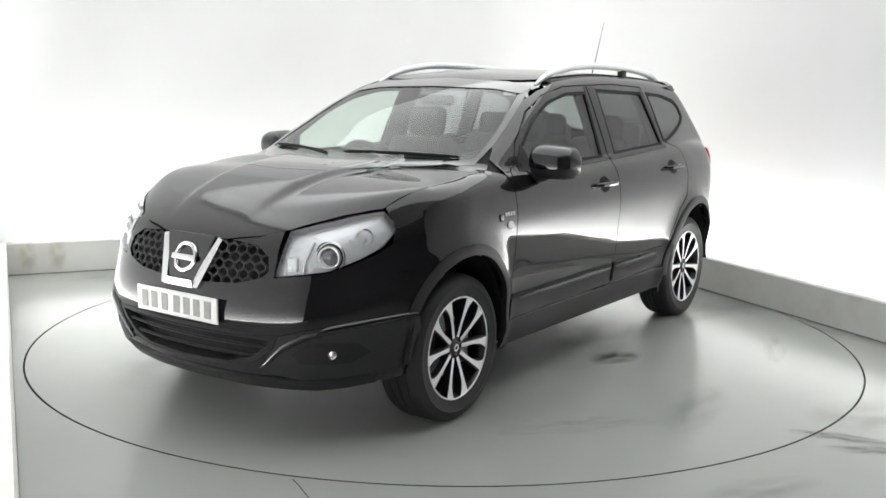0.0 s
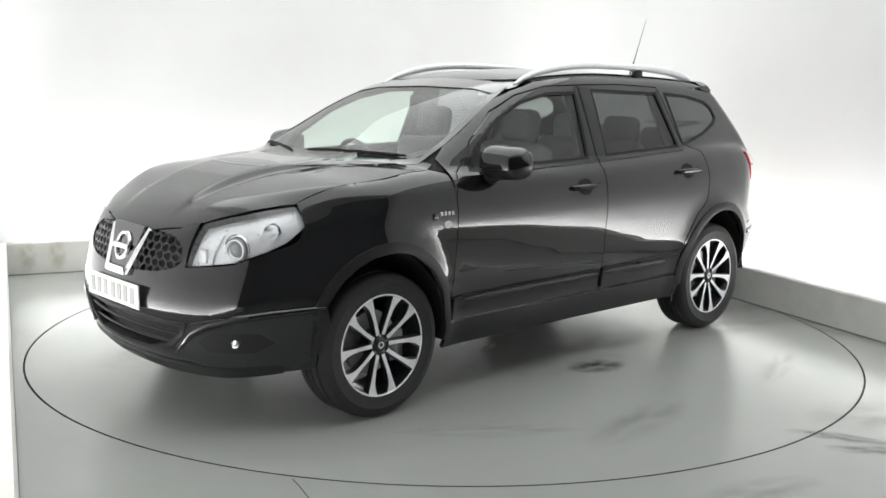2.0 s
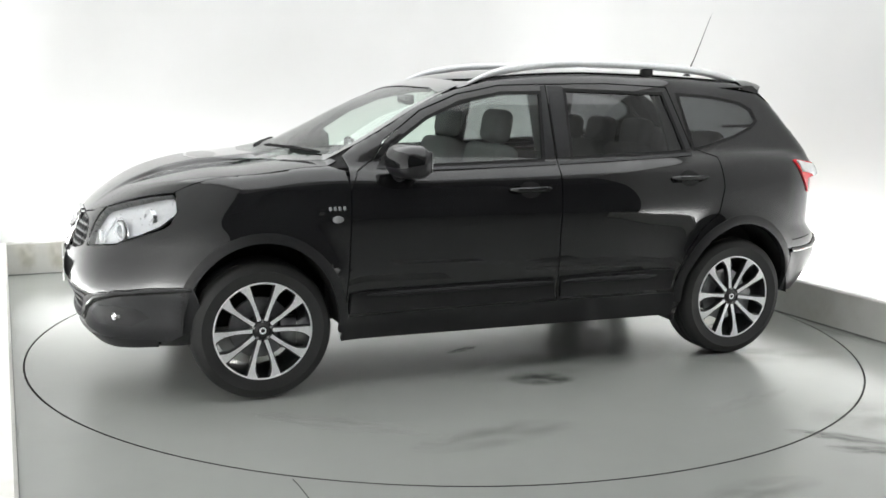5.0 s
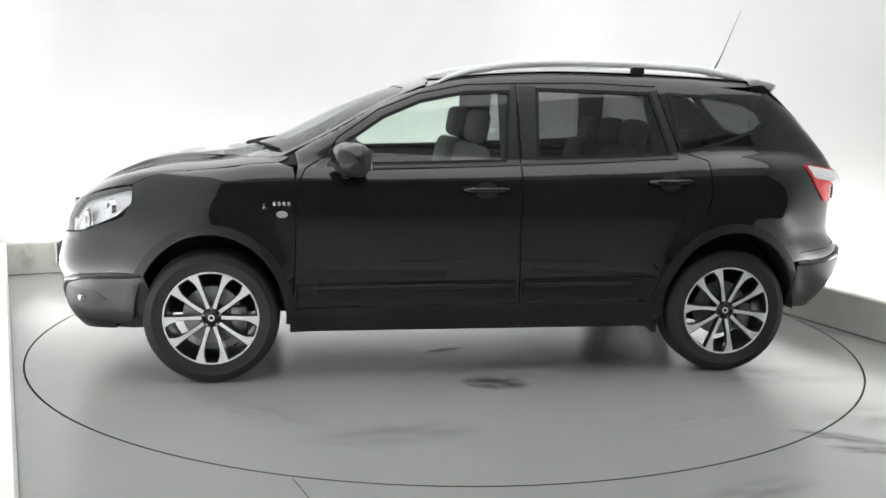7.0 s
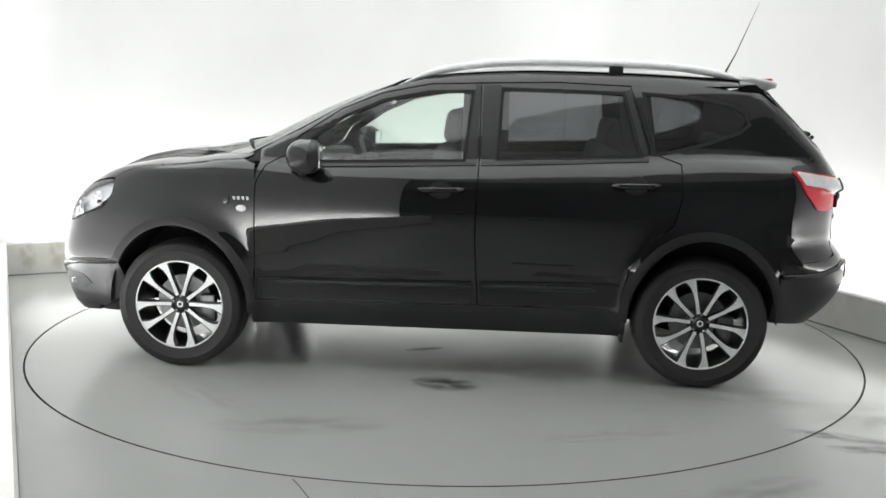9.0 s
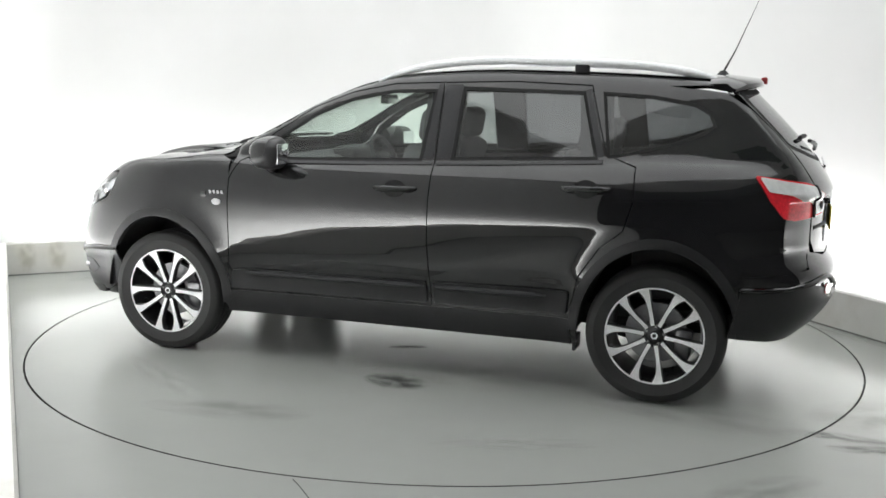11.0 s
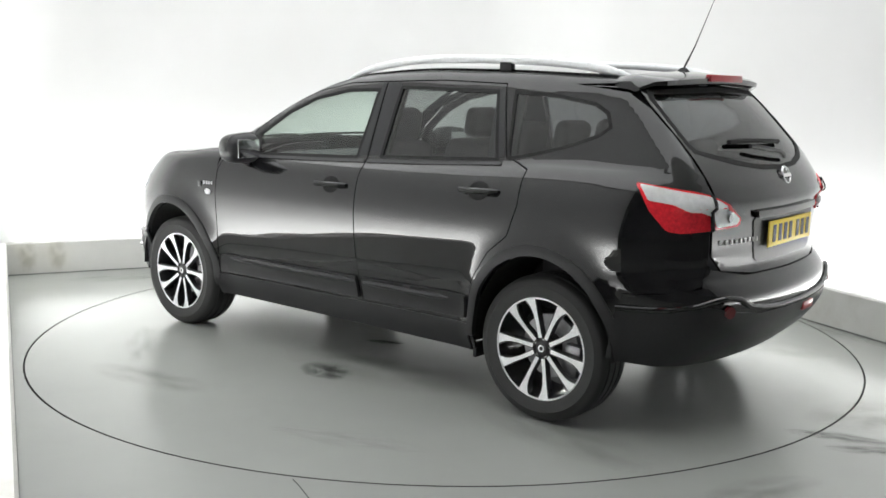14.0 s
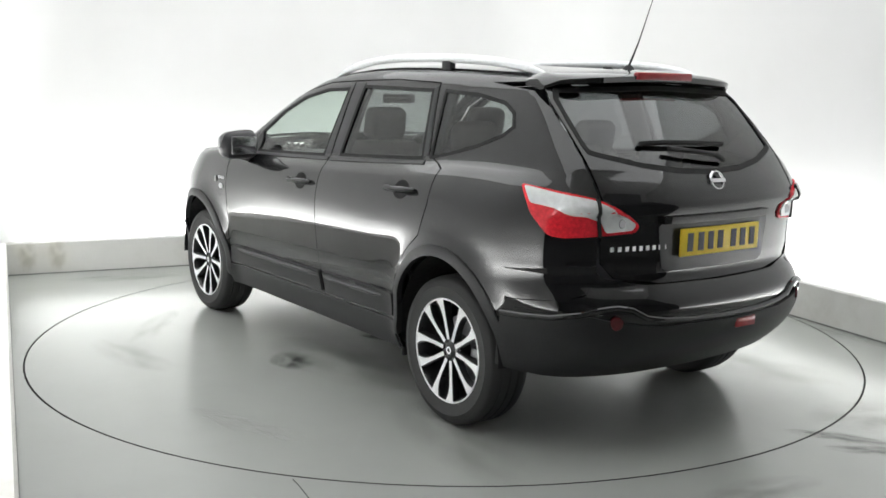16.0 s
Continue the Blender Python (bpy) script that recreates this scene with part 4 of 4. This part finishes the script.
            bmesh.ops.remove_doubles(bm, verts=bm.verts, dist=0.0008)
            return bm
        mir = part("door_mirror", shell(0, 360, 0.0), M["satin_black"], car, "black door mirror with body-coloured cap", angle=60)
        mir.matrix_local = Matrix.Translation((0.665, 0.955 * s, 1.168))
        part("mirror_cap", shell(-12, 100, 0.003), paint, mir, "glossy black cap", angle=60)
        part("mirror_glass", box_bm(0.006, 0.165, 0.105, (-0.078, 0.0, -0.002), 0.002, 2, (0, 0, 6 * s)), M["chrome"], mir)
        part("mirror_arm", tube_bm([(0.70, 0.80 * s, 1.085), (0.70, 0.86 * s, 1.082), (0.685, 0.92 * s, 1.10)], 0.028, 10, radii=[0.034, 0.03, 0.026]), M["plastic"], car)
        panel("mirror_sail", [(0.80, 1.12), (0.66, 1.118), (0.665, 1.20), (0.70, 1.25)], "side", M["plastic"], fd, s, off=0.004, flange=0.006)
        panel("scuttle_corner", [(1.09, 0.62), (1.05, 0.80), (0.90, 0.815), (0.86, 0.70), (0.98, 0.60)], "top", M["matt"], car, s, off=-0.010, flange=0.02)
        # small side badge plates on the wing
        bp = at_side(1.02, 0.885, s, 0.003)
        badge = part("wing_badge", lathe_bm([(0, 0.004), (0.022, 0.004), (0.025, 0.0)], "Y", 24), M["satin_dim"], car, "small oval silver badge")
        badge.matrix_local = Matrix.Translation(bp) @ Matrix.Diagonal((1.15, s, 0.72, 1))
        for k in range(4):
            q = at_side(1.058 - k * 0.024, 0.938, s, 0.002)
            part("wing_badge", box_bm(0.014, 0.004, 0.019, q, 0.001, 1, (0, 12, 0)), M["satin_dim"], car, "small silver badge bar")
        part("side_repeater", box_bm(0.03, 0.008, 0.035, at_side(1.10, 0.925, s, 0.002), 0.003), M["gloss"], car)
        # roof rail
        pts, rr = [], []
        for k in range(25):
            t = k / 24
            x = 0.20 - 1.82 * t
            lift = 0.058 * (1 - abs(2 * t - 1) ** 4)
            q = at_top(x, 0.555 - 0.045 * max(0, (t - 0.6) / 0.4) ** 2)
            pts.append(Vector((x, q.y * s, q.z + lift - 0.012)))
            rr.append(0.010 + 0.015 * min(1, t / 0.12, (1 - t) / 0.08))
        rail = part("roof_rail", tube_bm(pts, 0.02, 12, radii=rr, squash=0.85), M["satin"], car, "satin silver roof rail")
        q = at_top(-0.92, 0.555)
        part("rail_foot", box_bm(0.075, 0.035, 0.062, (q.x, q.y * s, q.z + 0.018), 0.008), M["plastic"], rail)
    build_rear(car)


JOINT_HOLE = grow(FRONT_DOOR[:10] + REAR_DOOR[3:], 0.006)


def build_rear(car):
    paint = M["paint"]
    gate = [(0.0, 0.735), (0.35, 0.738), (0.56, 0.765), (0.618, 0.83), (0.625, 1.0), (0.627, 1.2), (0.627, 1.36), (0.622, 1.47), (0.60, 1.535), (0.3, 1.555), (0.0, 1.56)]
    glass = [(0.0, 1.185), (0.2, 1.193), (0.38, 1.218), (0.54, 1.255), (0.598, 1.272), (0.604, 1.30), (0.606, 1.40), (0.598, 1.49), (0.57, 1.528), (0.0, 1.545)]
    mirror = lambda h: h + [(-a, z) for a, z in h[-2:0:-1]]
    tg = panel("tailgate", mirror(gate), "rear", paint, car, step=0.03, holes=[mirror(glass)])
    panel("rear_glass", grow(mirror(glass), 0.004), "rear", M["privacy"], tg, step=0.05, off=-0.004, flange=0, label="dark tinted rear window").visible_shadow = False
    panel("window_seal", grow(mirror(glass), 0.006), "rear", M["matt"], tg, step=0.05, holes=[grow(mirror(glass), -0.014)], off=0.002, flange=0.004)
    # spoiler over the rear window
    bm = bmesh.new()
    rows = []
    ys = np.linspace(-0.607, 0.607, 27)
    for y in ys:
        thin = 1 - 0.4 * (abs(y) / 0.607) ** 5
        base = at_top(-1.56, y)
        bx = -1.785 - 0.03 * (1 - (y / 0.6) ** 2) + 0.10 * (abs(y) / 0.607) ** 7
        rows.append([bm.verts.new(v) for v in (
            (base.x, y, base.z + 0.003), (-1.64, y, base.z + 0.006), (bx + 0.02, y, base.z - 0.014), (bx, y, base.z - 0.014 - 0.012 * thin),
            (bx + 0.004, y, base.z - 0.014 - 0.036 * thin), (bx + 0.03, y, base.z - 0.014 - 0.044 * thin), (-1.64, y, base.z - 0.006 - 0.044 * thin), (base.x, y, base.z - 0.004 - 0.026 * thin))])
    for a, b in zip(rows, rows[1:]):
        for k in range(8):
            bm.faces.new((a[k], a[(k + 1) % 8], b[(k + 1) % 8], b[k]))
    bm.faces.new(rows[0])
    bm.faces.new(rows[-1])
    sp = part("spoiler", bm, paint, tg, "roof spoiler with high brake light", angle=40)
    part("brake_light", box_bm(0.03, 0.36, 0.034, (-1.808, 0, at_top(-1.56, 0).z - 0.027), 0.006), M["mid_red"], sp, "red high-level brake light")
    # rear bumper
    arch_t = [(math.degrees(math.atan2(0.885, -x - 1.0)), z) for x, z in oval(XR, ZW, ARX, ARZ, 190, 150, 7)]
    half = [(0, 0.37), (20, 0.37), (38, 0.375), (48, 0.385)] + [(min(a, 52), z) for a, z in arch_t if z > 0.385] + [(48, 0.665), (40, 0.678), (33, 0.70), (31, 0.775), (27, 0.76), (20, 0.734), (0, 0.729)]
    bumper = panel("rear_bumper", half + [(-a, z) for a, z in half[-2:0:-1]], "tail", paint, car, step=0.028)
    panel("lower_valance", [(0, 0.335), (20, 0.335), (40, 0.345), (50, 0.37), (49, 0.60), (40, 0.605), (32, 0.625), (27, 0.60), (18, 0.57), (0, 0.565), (-18, 0.57), (-27, 0.60), (-32, 0.625), (-40, 0.605), (-49, 0.60), (-50, 0.37), (-40, 0.345), (-20, 0.335)], "tail", M["plastic"], bumper, off=0.01, flange=0.03, label="satin black lower bumper skirt")
    ridge = [(49, 0.605), (44, 0.606), (39, 0.612), (34, 0.632), (30.5, 0.652), (27.5, 0.658), (24.5, 0.648), (21.5, 0.612), (17, 0.594), (10, 0.584), (0, 0.580)]
    pts = [at_nose(a, z, 1, 0.006, "tail") for a, z in ridge] + [at_nose(a, z, -1, 0.006, "tail") for a, z in ridge[-2::-1]]
    part("bumper_ledge", tube_bm(pts, 0.013, 10), paint, bumper, "rounded ledge along the bumper")
    for s in (1, -1):
        rr = part("reflector", lathe_bm([(0, -0.006), (0.026, -0.005), (0.030, 0.004)], "X", 28), M["dark_red"], bumper, "round dark red reflector")
        rr.matrix_local = Matrix.Translation(at_nose(27.5, 0.598, s, 0.013, "tail")) @ Matrix.Rotation(radians(-28 * s), 4, "Z")
    part("rear_fog_light", box_bm(0.02, 0.13, 0.045, at_nose(-6, 0.535, 1, 0.010, "tail"), 0.008), M["mid_red"], bumper, "dark red rear fog light")
    # tail lamps: red outer, clear stripe, both over the wing and the gate
    for s in (1, -1):
        outer = [(45.6, 1.142), (40.2, 1.128), (35, 1.112), (31.2, 1.092), (25, 1.035), (22.2, 0.985), (23.0, 0.955), (30, 0.945), (37.5, 0.935), (40.2, 0.945), (43.5, 1.03)]
        tl = panel("tail_light", outer, "tail", M["red"], car, s, step=0.02, off=0.007, flange=0.015, rnd=0.015, label="red tail light with clear stripe")
        clear = [(44.8, 1.134), (38, 1.113), (32.3, 1.089), (26.5, 1.037), (23.2, 0.990), (23.9, 0.966), (29.4, 0.958), (30.4, 1.000), (33.5, 1.028), (39, 1.056), (43.5, 1.070)]
        panel("clear_lens", clear, "tail", M["lamp_white"], tl, s, step=0.02, off=0.0135, flange=0.006, rnd=0.01, label="clear reversing lamp stripe")
        gap = [(31.7, 1.095), (31.0, 1.088), (30.2, 0.944), (30.8, 0.944)]
        panel("lamp_gap", gap, "tail", M["matt"], tl, s, step=0.01, off=0.0185, flange=0.012)
        q = at_nose(26.3, 0.995, s, 0.015, "tail")
        part("reversing_bulb", lathe_bm([(0, -0.004), (0.018, -0.004), (0.02, 0)], "X", 20, q), M["steel"], tl)
    # plate recess, plate and garnish
    rec = panel("plate_recess", [(-0.335, 0.80), (-0.36, 0.97), (-0.34, 0.985), (0.34, 0.985), (0.36, 0.97), (0.335, 0.80), (0.30, 0.782), (-0.30, 0.782)], "rear", M["satin_black"], tg, off=0.004, flange=0.008, label="satin black plate surround")
    panel("plate_lip", [(-0.345, 0.985), (-0.35, 1.012), (0.35, 1.012), (0.345, 0.985)], "rear", paint, tg, off=0.022, flange=0.03, label="overhanging handle strip")
    px = float(at_rear(0, 0.9).x) - 0.012
    plate = part("rear_plate", box_bm(0.008, 0.52, 0.118, (px, 0, 0.902), 0.002), M["plate_yellow"], tg, "yellow number plate")
    for y in (0.205, 0.135, 0.07, 0.005, -0.085, -0.15, -0.215):
        part("plate_bar", box_bm(0.002, 0.036, 0.078, (px - 0.0055, y * 0.98, 0.902)), M["ink"], plate)
    q = at_rear(0, 1.150, 0.004)
    ring = lathe_bm([(0.033, 0.0), (0.036, -0.006), (0.042, -0.006), (0.046, 0.0)], "X", 36)
    bmesh.ops.transform(ring, matrix=Matrix.Translation(q) @ Euler((0, radians(18), 0)).to_matrix().to_4x4(), verts=ring.verts)
    part("badge_ring", ring, M["chrome"], tg, "round chrome badge ring")
    part("badge_bar", box_bm(0.008, 0.10, 0.018, q + Vector((-0.005, 0, 0)), 0.003, 2, (0, 18, 0)), M["chrome"], tg, "chrome badge bar")
    for k in range(9):
        y = 0.575 - k * 0.033
        part("model_badge_bar", box_bm(0.004, 0.021, 0.02, at_rear(y, 0.888, 0.0015), 0.001, 1), M["satin_dim"], tg)
    # wiper
    wp = part("rear_wiper", tube_bm([at_rear(-0.10, 1.225, 0.012), at_rear(-0.04, 1.24, 0.03), at_rear(0.12, 1.258, 0.03), at_rear(0.22, 1.272, 0.026)], 0.011, 8), M["plastic"], tg, "black rear wiper")
    part("wiper_blade", tube_bm([at_rear(0.34, 1.300, 0.012), at_rear(0.2, 1.300, 0.018), at_rear(0.0, 1.294, 0.018), at_rear(-0.16, 1.290, 0.012)], 0.012, 6), M["matt"], wp)


def build_wheels(car):
    """Wheel with tyre, ten-spoke machined alloy, brake disc; built once at the origin facing +y."""
    w = new("wheel")
    w["label"] = "black and machined silver ten-spoke alloy wheel"
    w.parent = car
    R = ZW
    tyre = [(0.232, -0.10), (0.245, -0.108), (0.29, -0.112), (0.325, -0.106), (0.338, -0.092), (R, -0.07), (R, -0.045), (R - 0.007, -0.042), (R - 0.007, -0.036), (R, -0.033), (R, 0.0), (R - 0.007, 0.003), (R - 0.007, 0.009), (R, 0.012), (R, 0.05), (R - 0.006, 0.053), (R - 0.006, 0.058), (R - 0.001, 0.062), (R - 0.007, 0.092), (0.325, 0.106), (0.30, 0.112), (0.296, 0.1145), (0.292, 0.112), (0.262, 0.110), (0.243, 0.104), (0.236, 0.094)]
    part("tyre", lathe_bm(tyre, "Y", 72), M["rubber"], w, "black rubber tyre")
    rim = [(0.245, 0.101), (0.241, 0.106), (0.236, 0.106), (0.231, 0.098), (0.222, 0.06), (0.214, -0.02), (0.214, -0.10), (0.236, -0.102)]
    part("rim", lathe_bm(rim, "Y", 72), M["dark_alloy"], w)
    part("rim_edge", lathe_bm([(0.2335, 0.1035), (0.236, 0.1075), (0.240, 0.1075), (0.2425, 0.1045)], "Y", 72), M["alloy"], w)
    part("brake_disc", lathe_bm([(0.06, 0.012), (0.15, 0.012), (0.152, 0.008), (0.152, -0.008), (0.06, -0.01)], "Y", 48), M["steel"], w)
    part("caliper", box_bm(0.09, 0.06, 0.16, (-0.135, 0.015, -0.03), 0.02), M["steel"], w)
    part("hub", lathe_bm([(0, 0.088), (0.028, 0.088), (0.034, 0.082), (0.062, 0.070), (0.066, 0.03), (0.066, -0.02)], "Y", 36), M["dark_alloy"], w)
    part("centre_cap", lathe_bm([(0.0, 0.0915), (0.018, 0.0915), (0.026, 0.090), (0.028, 0.086)], "Y", 30), M["dark_alloy"], w)
    part("cap_badge", lathe_bm([(0.010, 0.0915), (0.012, 0.0935), (0.015, 0.0935), (0.017, 0.0915)], "Y", 30), M["satin"], w, "small silver ring badge")
    for k in range(10):
        a = radians(36 * k)
        lean = 0.055 * (1 if k % 2 else -1)

        def place(u, v, d):
            ca, sa = math.cos(a + 0.0), math.sin(a + 0.0)
            dish = 0.086 + 0.016 * (u - 0.05) / 0.18
            return Vector((u * ca - v * sa, dish - d, u * sa + v * ca))
        p = 1 if k % 2 else -1
        body = [(0.045, -0.012), (0.10, -0.0115), (0.16, -0.0125), (0.234, -0.015), (0.234, 0.058), (0.222, 0.046), (0.205, 0.031), (0.185, 0.020), (0.16, 0.0135), (0.12, 0.011), (0.045, 0.012)]
        body = [(u, v * p) for u, v in body]
        sp = part("spoke", extrude_bm(body, place, 0.035), M["dark_alloy"], w)
        top = [(0.05 + (u - 0.045) * 0.985, v * 0.80 + 0.002 * p * (u > 0.15)) for u, v in body]
        part("spoke_face", extrude_bm(top, lambda u, v, d: place(u, v, d - 0.0015), 0.003), M["alloy"], sp, "bright machined spoke face")
    for k in range(5):
        a = radians(72 * k + 18)
        part("wheel_nut", lathe_bm([(0, 0.085), (0.008, 0.085), (0.01, 0.08), (0.01, 0.06)], "Y", 10, (0.046 * math.cos(a), -0.004, 0.046 * math.sin(a))), M["chrome"], w)
    w.matrix_local = Matrix.Translation((XF, 0.775, ZW))
    copy_thing(w, Matrix.Translation((XR, 0.775, ZW)) @ pose(0, 0, 0, 0, -7, 0))
    copy_thing(w, Matrix.Translation((XF, -0.775, ZW)) @ pose(0, 0, 0, 0, 0, 180))
    copy_thing(w, Matrix.Translation((XR, -0.775, ZW)) @ pose(0, 0, 0, 0, 0, 180))


def seat_bm(w, d, h, lean):
    return box_bm(d, w, h, (0, 0, h / 2), min(d, w, h) * 0.4, 4, (0, lean, 0))


def build_interior(car):
    # floor pan
    part("underbody", box_bm(3.7, 1.30, 0.08, (0.05, 0, 0.36), 0.03), M["matt"], car)
    part("underbody", box_bm(1.75, 1.66, 0.10, (0.0, 0, 0.30), 0.03), M["matt"], car)
    part("cabin_floor", box_bm(2.9, 1.40, 0.06, (-0.55, 0, 0.42), 0.01), M["trim"], car)
    part("exhaust", tube_bm([(-1.0, -0.3, 0.31), (-1.7, -0.35, 0.31), (-1.95, -0.45, 0.31)], 0.03, 10), M["steel"], car)
    part("engine_bay", box_bm(0.85, 0.84, 0.46, (1.5, 0, 0.64), 0.08), M["matt"], car)
    part("bulkhead", box_bm(0.05, 1.5, 0.72, (1.02, 0, 0.72), 0.01), M["trim"], car)
    part("boot_floor", box_bm(0.85, 1.30, 0.28, (-1.65, 0, 0.62), 0.02), M["trim"], car)
    for s in (1, -1):
        panel("door_trim", [(0.90, 0.40), (0.86, 1.105), (-1.15, 1.165), (-1.35, 1.15), (-1.75, 1.12), (-1.75, 0.82), (-0.98, 0.82), (-0.95, 0.40)], "side", M["trim"], car, s, step=0.12, off=-0.085, flange=-0.03)
        panel("pillar_trim", [(-0.12, 1.15), (-0.33, 1.15), (-0.33, 1.55), (-0.12, 1.55)], "side", M["trim"], car, s, step=0.1, off=-0.03, flange=0.02)
        panel("pillar_trim", [(-0.97, 1.18), (-1.13, 1.20), (-1.10, 1.53), (-0.93, 1.53)], "side", M["trim"], car, s, step=0.1, off=-0.03, flange=0.02)
    half = [(0.10, 0.0), (0.05, 0.5), (-0.2, 0.54), (-1.3, 0.52), (-1.55, 0.48), (-1.56, 0.0)]
    panel("headliner", half + [(x, -y) for x, y in half[-2:0:-1]], "top", M["headliner"], car, off=-0.045, flange=-0.0, step=0.1)
    # dashboard
    prof = [(1.10, 0.80), (1.10, 1.075), (0.98, 1.105), (0.78, 1.085), (0.70, 1.03), (0.69, 0.92), (0.76, 0.80)]
    dash = part("dashboard", extrude_bm(prof, lambda u, v, d: Vector((u, -0.70 + d, v)), 1.40), M["trim"], car, "black dashboard", angle=25)
    part("binnacle", box_bm(0.16, 0.34, 0.09, (0.76, -0.37, 1.095), 0.035, 3), M["trim"], dash)
    part("screen", box_bm(0.02, 0.24, 0.12, (0.69, 0, 1.02), 0.005, 1, (0, 8, 0)), M["gloss"], dash)
    tor = bmesh.new()
    ring = [(0.185 * math.cos(k * math.tau / 40), 0.185 * math.sin(k * math.tau / 40)) for k in range(41)]
    sw = Matrix.Translation((0.52, -0.37, 1.04)) @ Euler((0, radians(-64), 0)).to_matrix().to_4x4()
    pts = [sw @ Vector((x, y, 0)) for x, y in ring]
    tor.free()
    wheel = part("steering_wheel", tube_bm(pts, 0.015, 10), M["trim"], car, "black steering wheel")
    hub = box_bm(0.16, 0.15, 0.05, (0, 0, -0.015), 0.02, 2)
    bmesh.ops.transform(hub, matrix=sw, verts=hub.verts)
    part("hub_pad", hub, M["trim"], wheel)
    for q in ((0.0, 0.18), (0.0, -0.18), (-0.18, 0.0)):
        part("wheel_spoke", tube_bm([sw @ Vector((0, 0, -0.01)), sw @ Vector((q[0], q[1], 0))], 0.013, 8), M["trim"], wheel)
    part("column", tube_bm([sw @ Vector((0, 0, -0.03)), (0.85, -0.37, 0.90)], 0.05, 10), M["trim"], wheel)
    # seats
    for x, ys, w in ((0.13, (0.37, -0.37), 0.50), (-0.75, (0.42, 0.0, -0.42), 0.40), (-1.36, (0.28, -0.28), 0.42)):
        for y in ys:
            seat = part("seat", box_bm(0.50, w, 0.17, (x + 0.22, y, 0.66), 0.06, 3, (0, -6, 0)), M["cloth"], car, "dark grey cloth seat")
            hh = 0.60 if x > -1 else 0.46
            part("backrest", box_bm(0.15, w, hh, (x - 0.10, y, 0.925 if x > -1 else 0.90), 0.055, 4, (0, -14, 0)), M["cloth"], seat)
            hz = 1.318 if x > -0.5 else (1.272 if x > -1 else 1.19)
            part("headrest", box_bm(0.11, 0.26, 0.19, (x - 0.19 - (0.02 if x < -0.5 else 0), y, hz), 0.05, 4, (0, -10, 0)), M["cloth"], seat)
            for e in (0.05, -0.05):
                part("headrest_post", tube_bm([(x - 0.17, y + e, hz - 0.17), (x - 0.185, y + e, hz - 0.05)], 0.006, 8), M["steel"], seat)
    part("centre_console", box_bm(0.75, 0.22, 0.22, (0.35, 0, 0.66), 0.04), M["trim"], car)
    part("rear_view_mirror", box_bm(0.03, 0.24, 0.06, (0.36, 0, 1.455), 0.015, 2), M["gloss"], car)
    part("paper_disc", box_bm(0.003, 0.07, 0.035, at_front(0.50, 1.512, -0.012), 0.001, 1, (0, -55, 20)), M["sticker"], car, "small white paper sticker")


def build_small(car):
    # antenna
    q = at_top(-1.59, 0.0)
    ant = part("antenna", lathe_bm([(0.035, 0.0), (0.03, 0.012), (0.014, 0.028), (0.0, 0.03)], "Z", 20, q), M["plastic"], car, "black roof antenna")
    part("antenna_mast", tube_bm([q + Vector((0, 0, 0.02)), q + Vector((-0.055, 0, 0.13)), q + Vector((-0.17, 0, 0.42))], 0.004, 8, radii=[0.006, 0.0032, 0.0009]), M["plastic"], ant)
    # wipers
    for ys in ((0.62, 0.48, 0.02), (-0.05, -0.15, -0.62)):
        pts = []
        for k in range(12):
            y = ys[0] + (ys[2] - ys[0]) * k / 11
            pts.append(at_front(y, 1.180 + 0.010 * math.sin(k / 11 * 2.4) + 0.008 * abs(y), 0.010))
        part("wiper", tube_bm(pts, 0.009, 6, radii=[0.005] + [0.009] * 10 + [0.004]), M["matt"], car, "black windscreen wiper")
    for s in (1, -1):
        part("mud_flap", box_bm(0.02, 0.13, 0.075, (XR + ARX + 0.012, 0.79 * s, 0.262), 0.006), M["plastic"], car)
        part("suspension_arm", tube_bm([(XR + 0.35, 0.5 * s, 0.30), (XR, 0.66 * s, 0.25)], 0.025, 8), M["matt"], car)


def build_car():
    car = tagged(new("car"), "black seven-seat crossover car with silver roof rails", "car")
    build_body(car)
    build_wheels(car)
    build_interior(car)
    build_small(car)
    return car


car = build_car()


def motions():
    rows_t, rows_c = [], []
    for t, h in HEADING:
        c, s = math.cos(radians(h)), math.sin(radians(h))
        ox, oy = CAR_OFF
        rows_t.append((t, pose(0, 0, 0, 0, 0, h)))
        rows_c.append((t, pose(c * ox - s * oy, s * ox + c * oy, 0.0, 0, 0, h)))
    walk(turntable, rows_t)
    walk(car, rows_c)


motions()
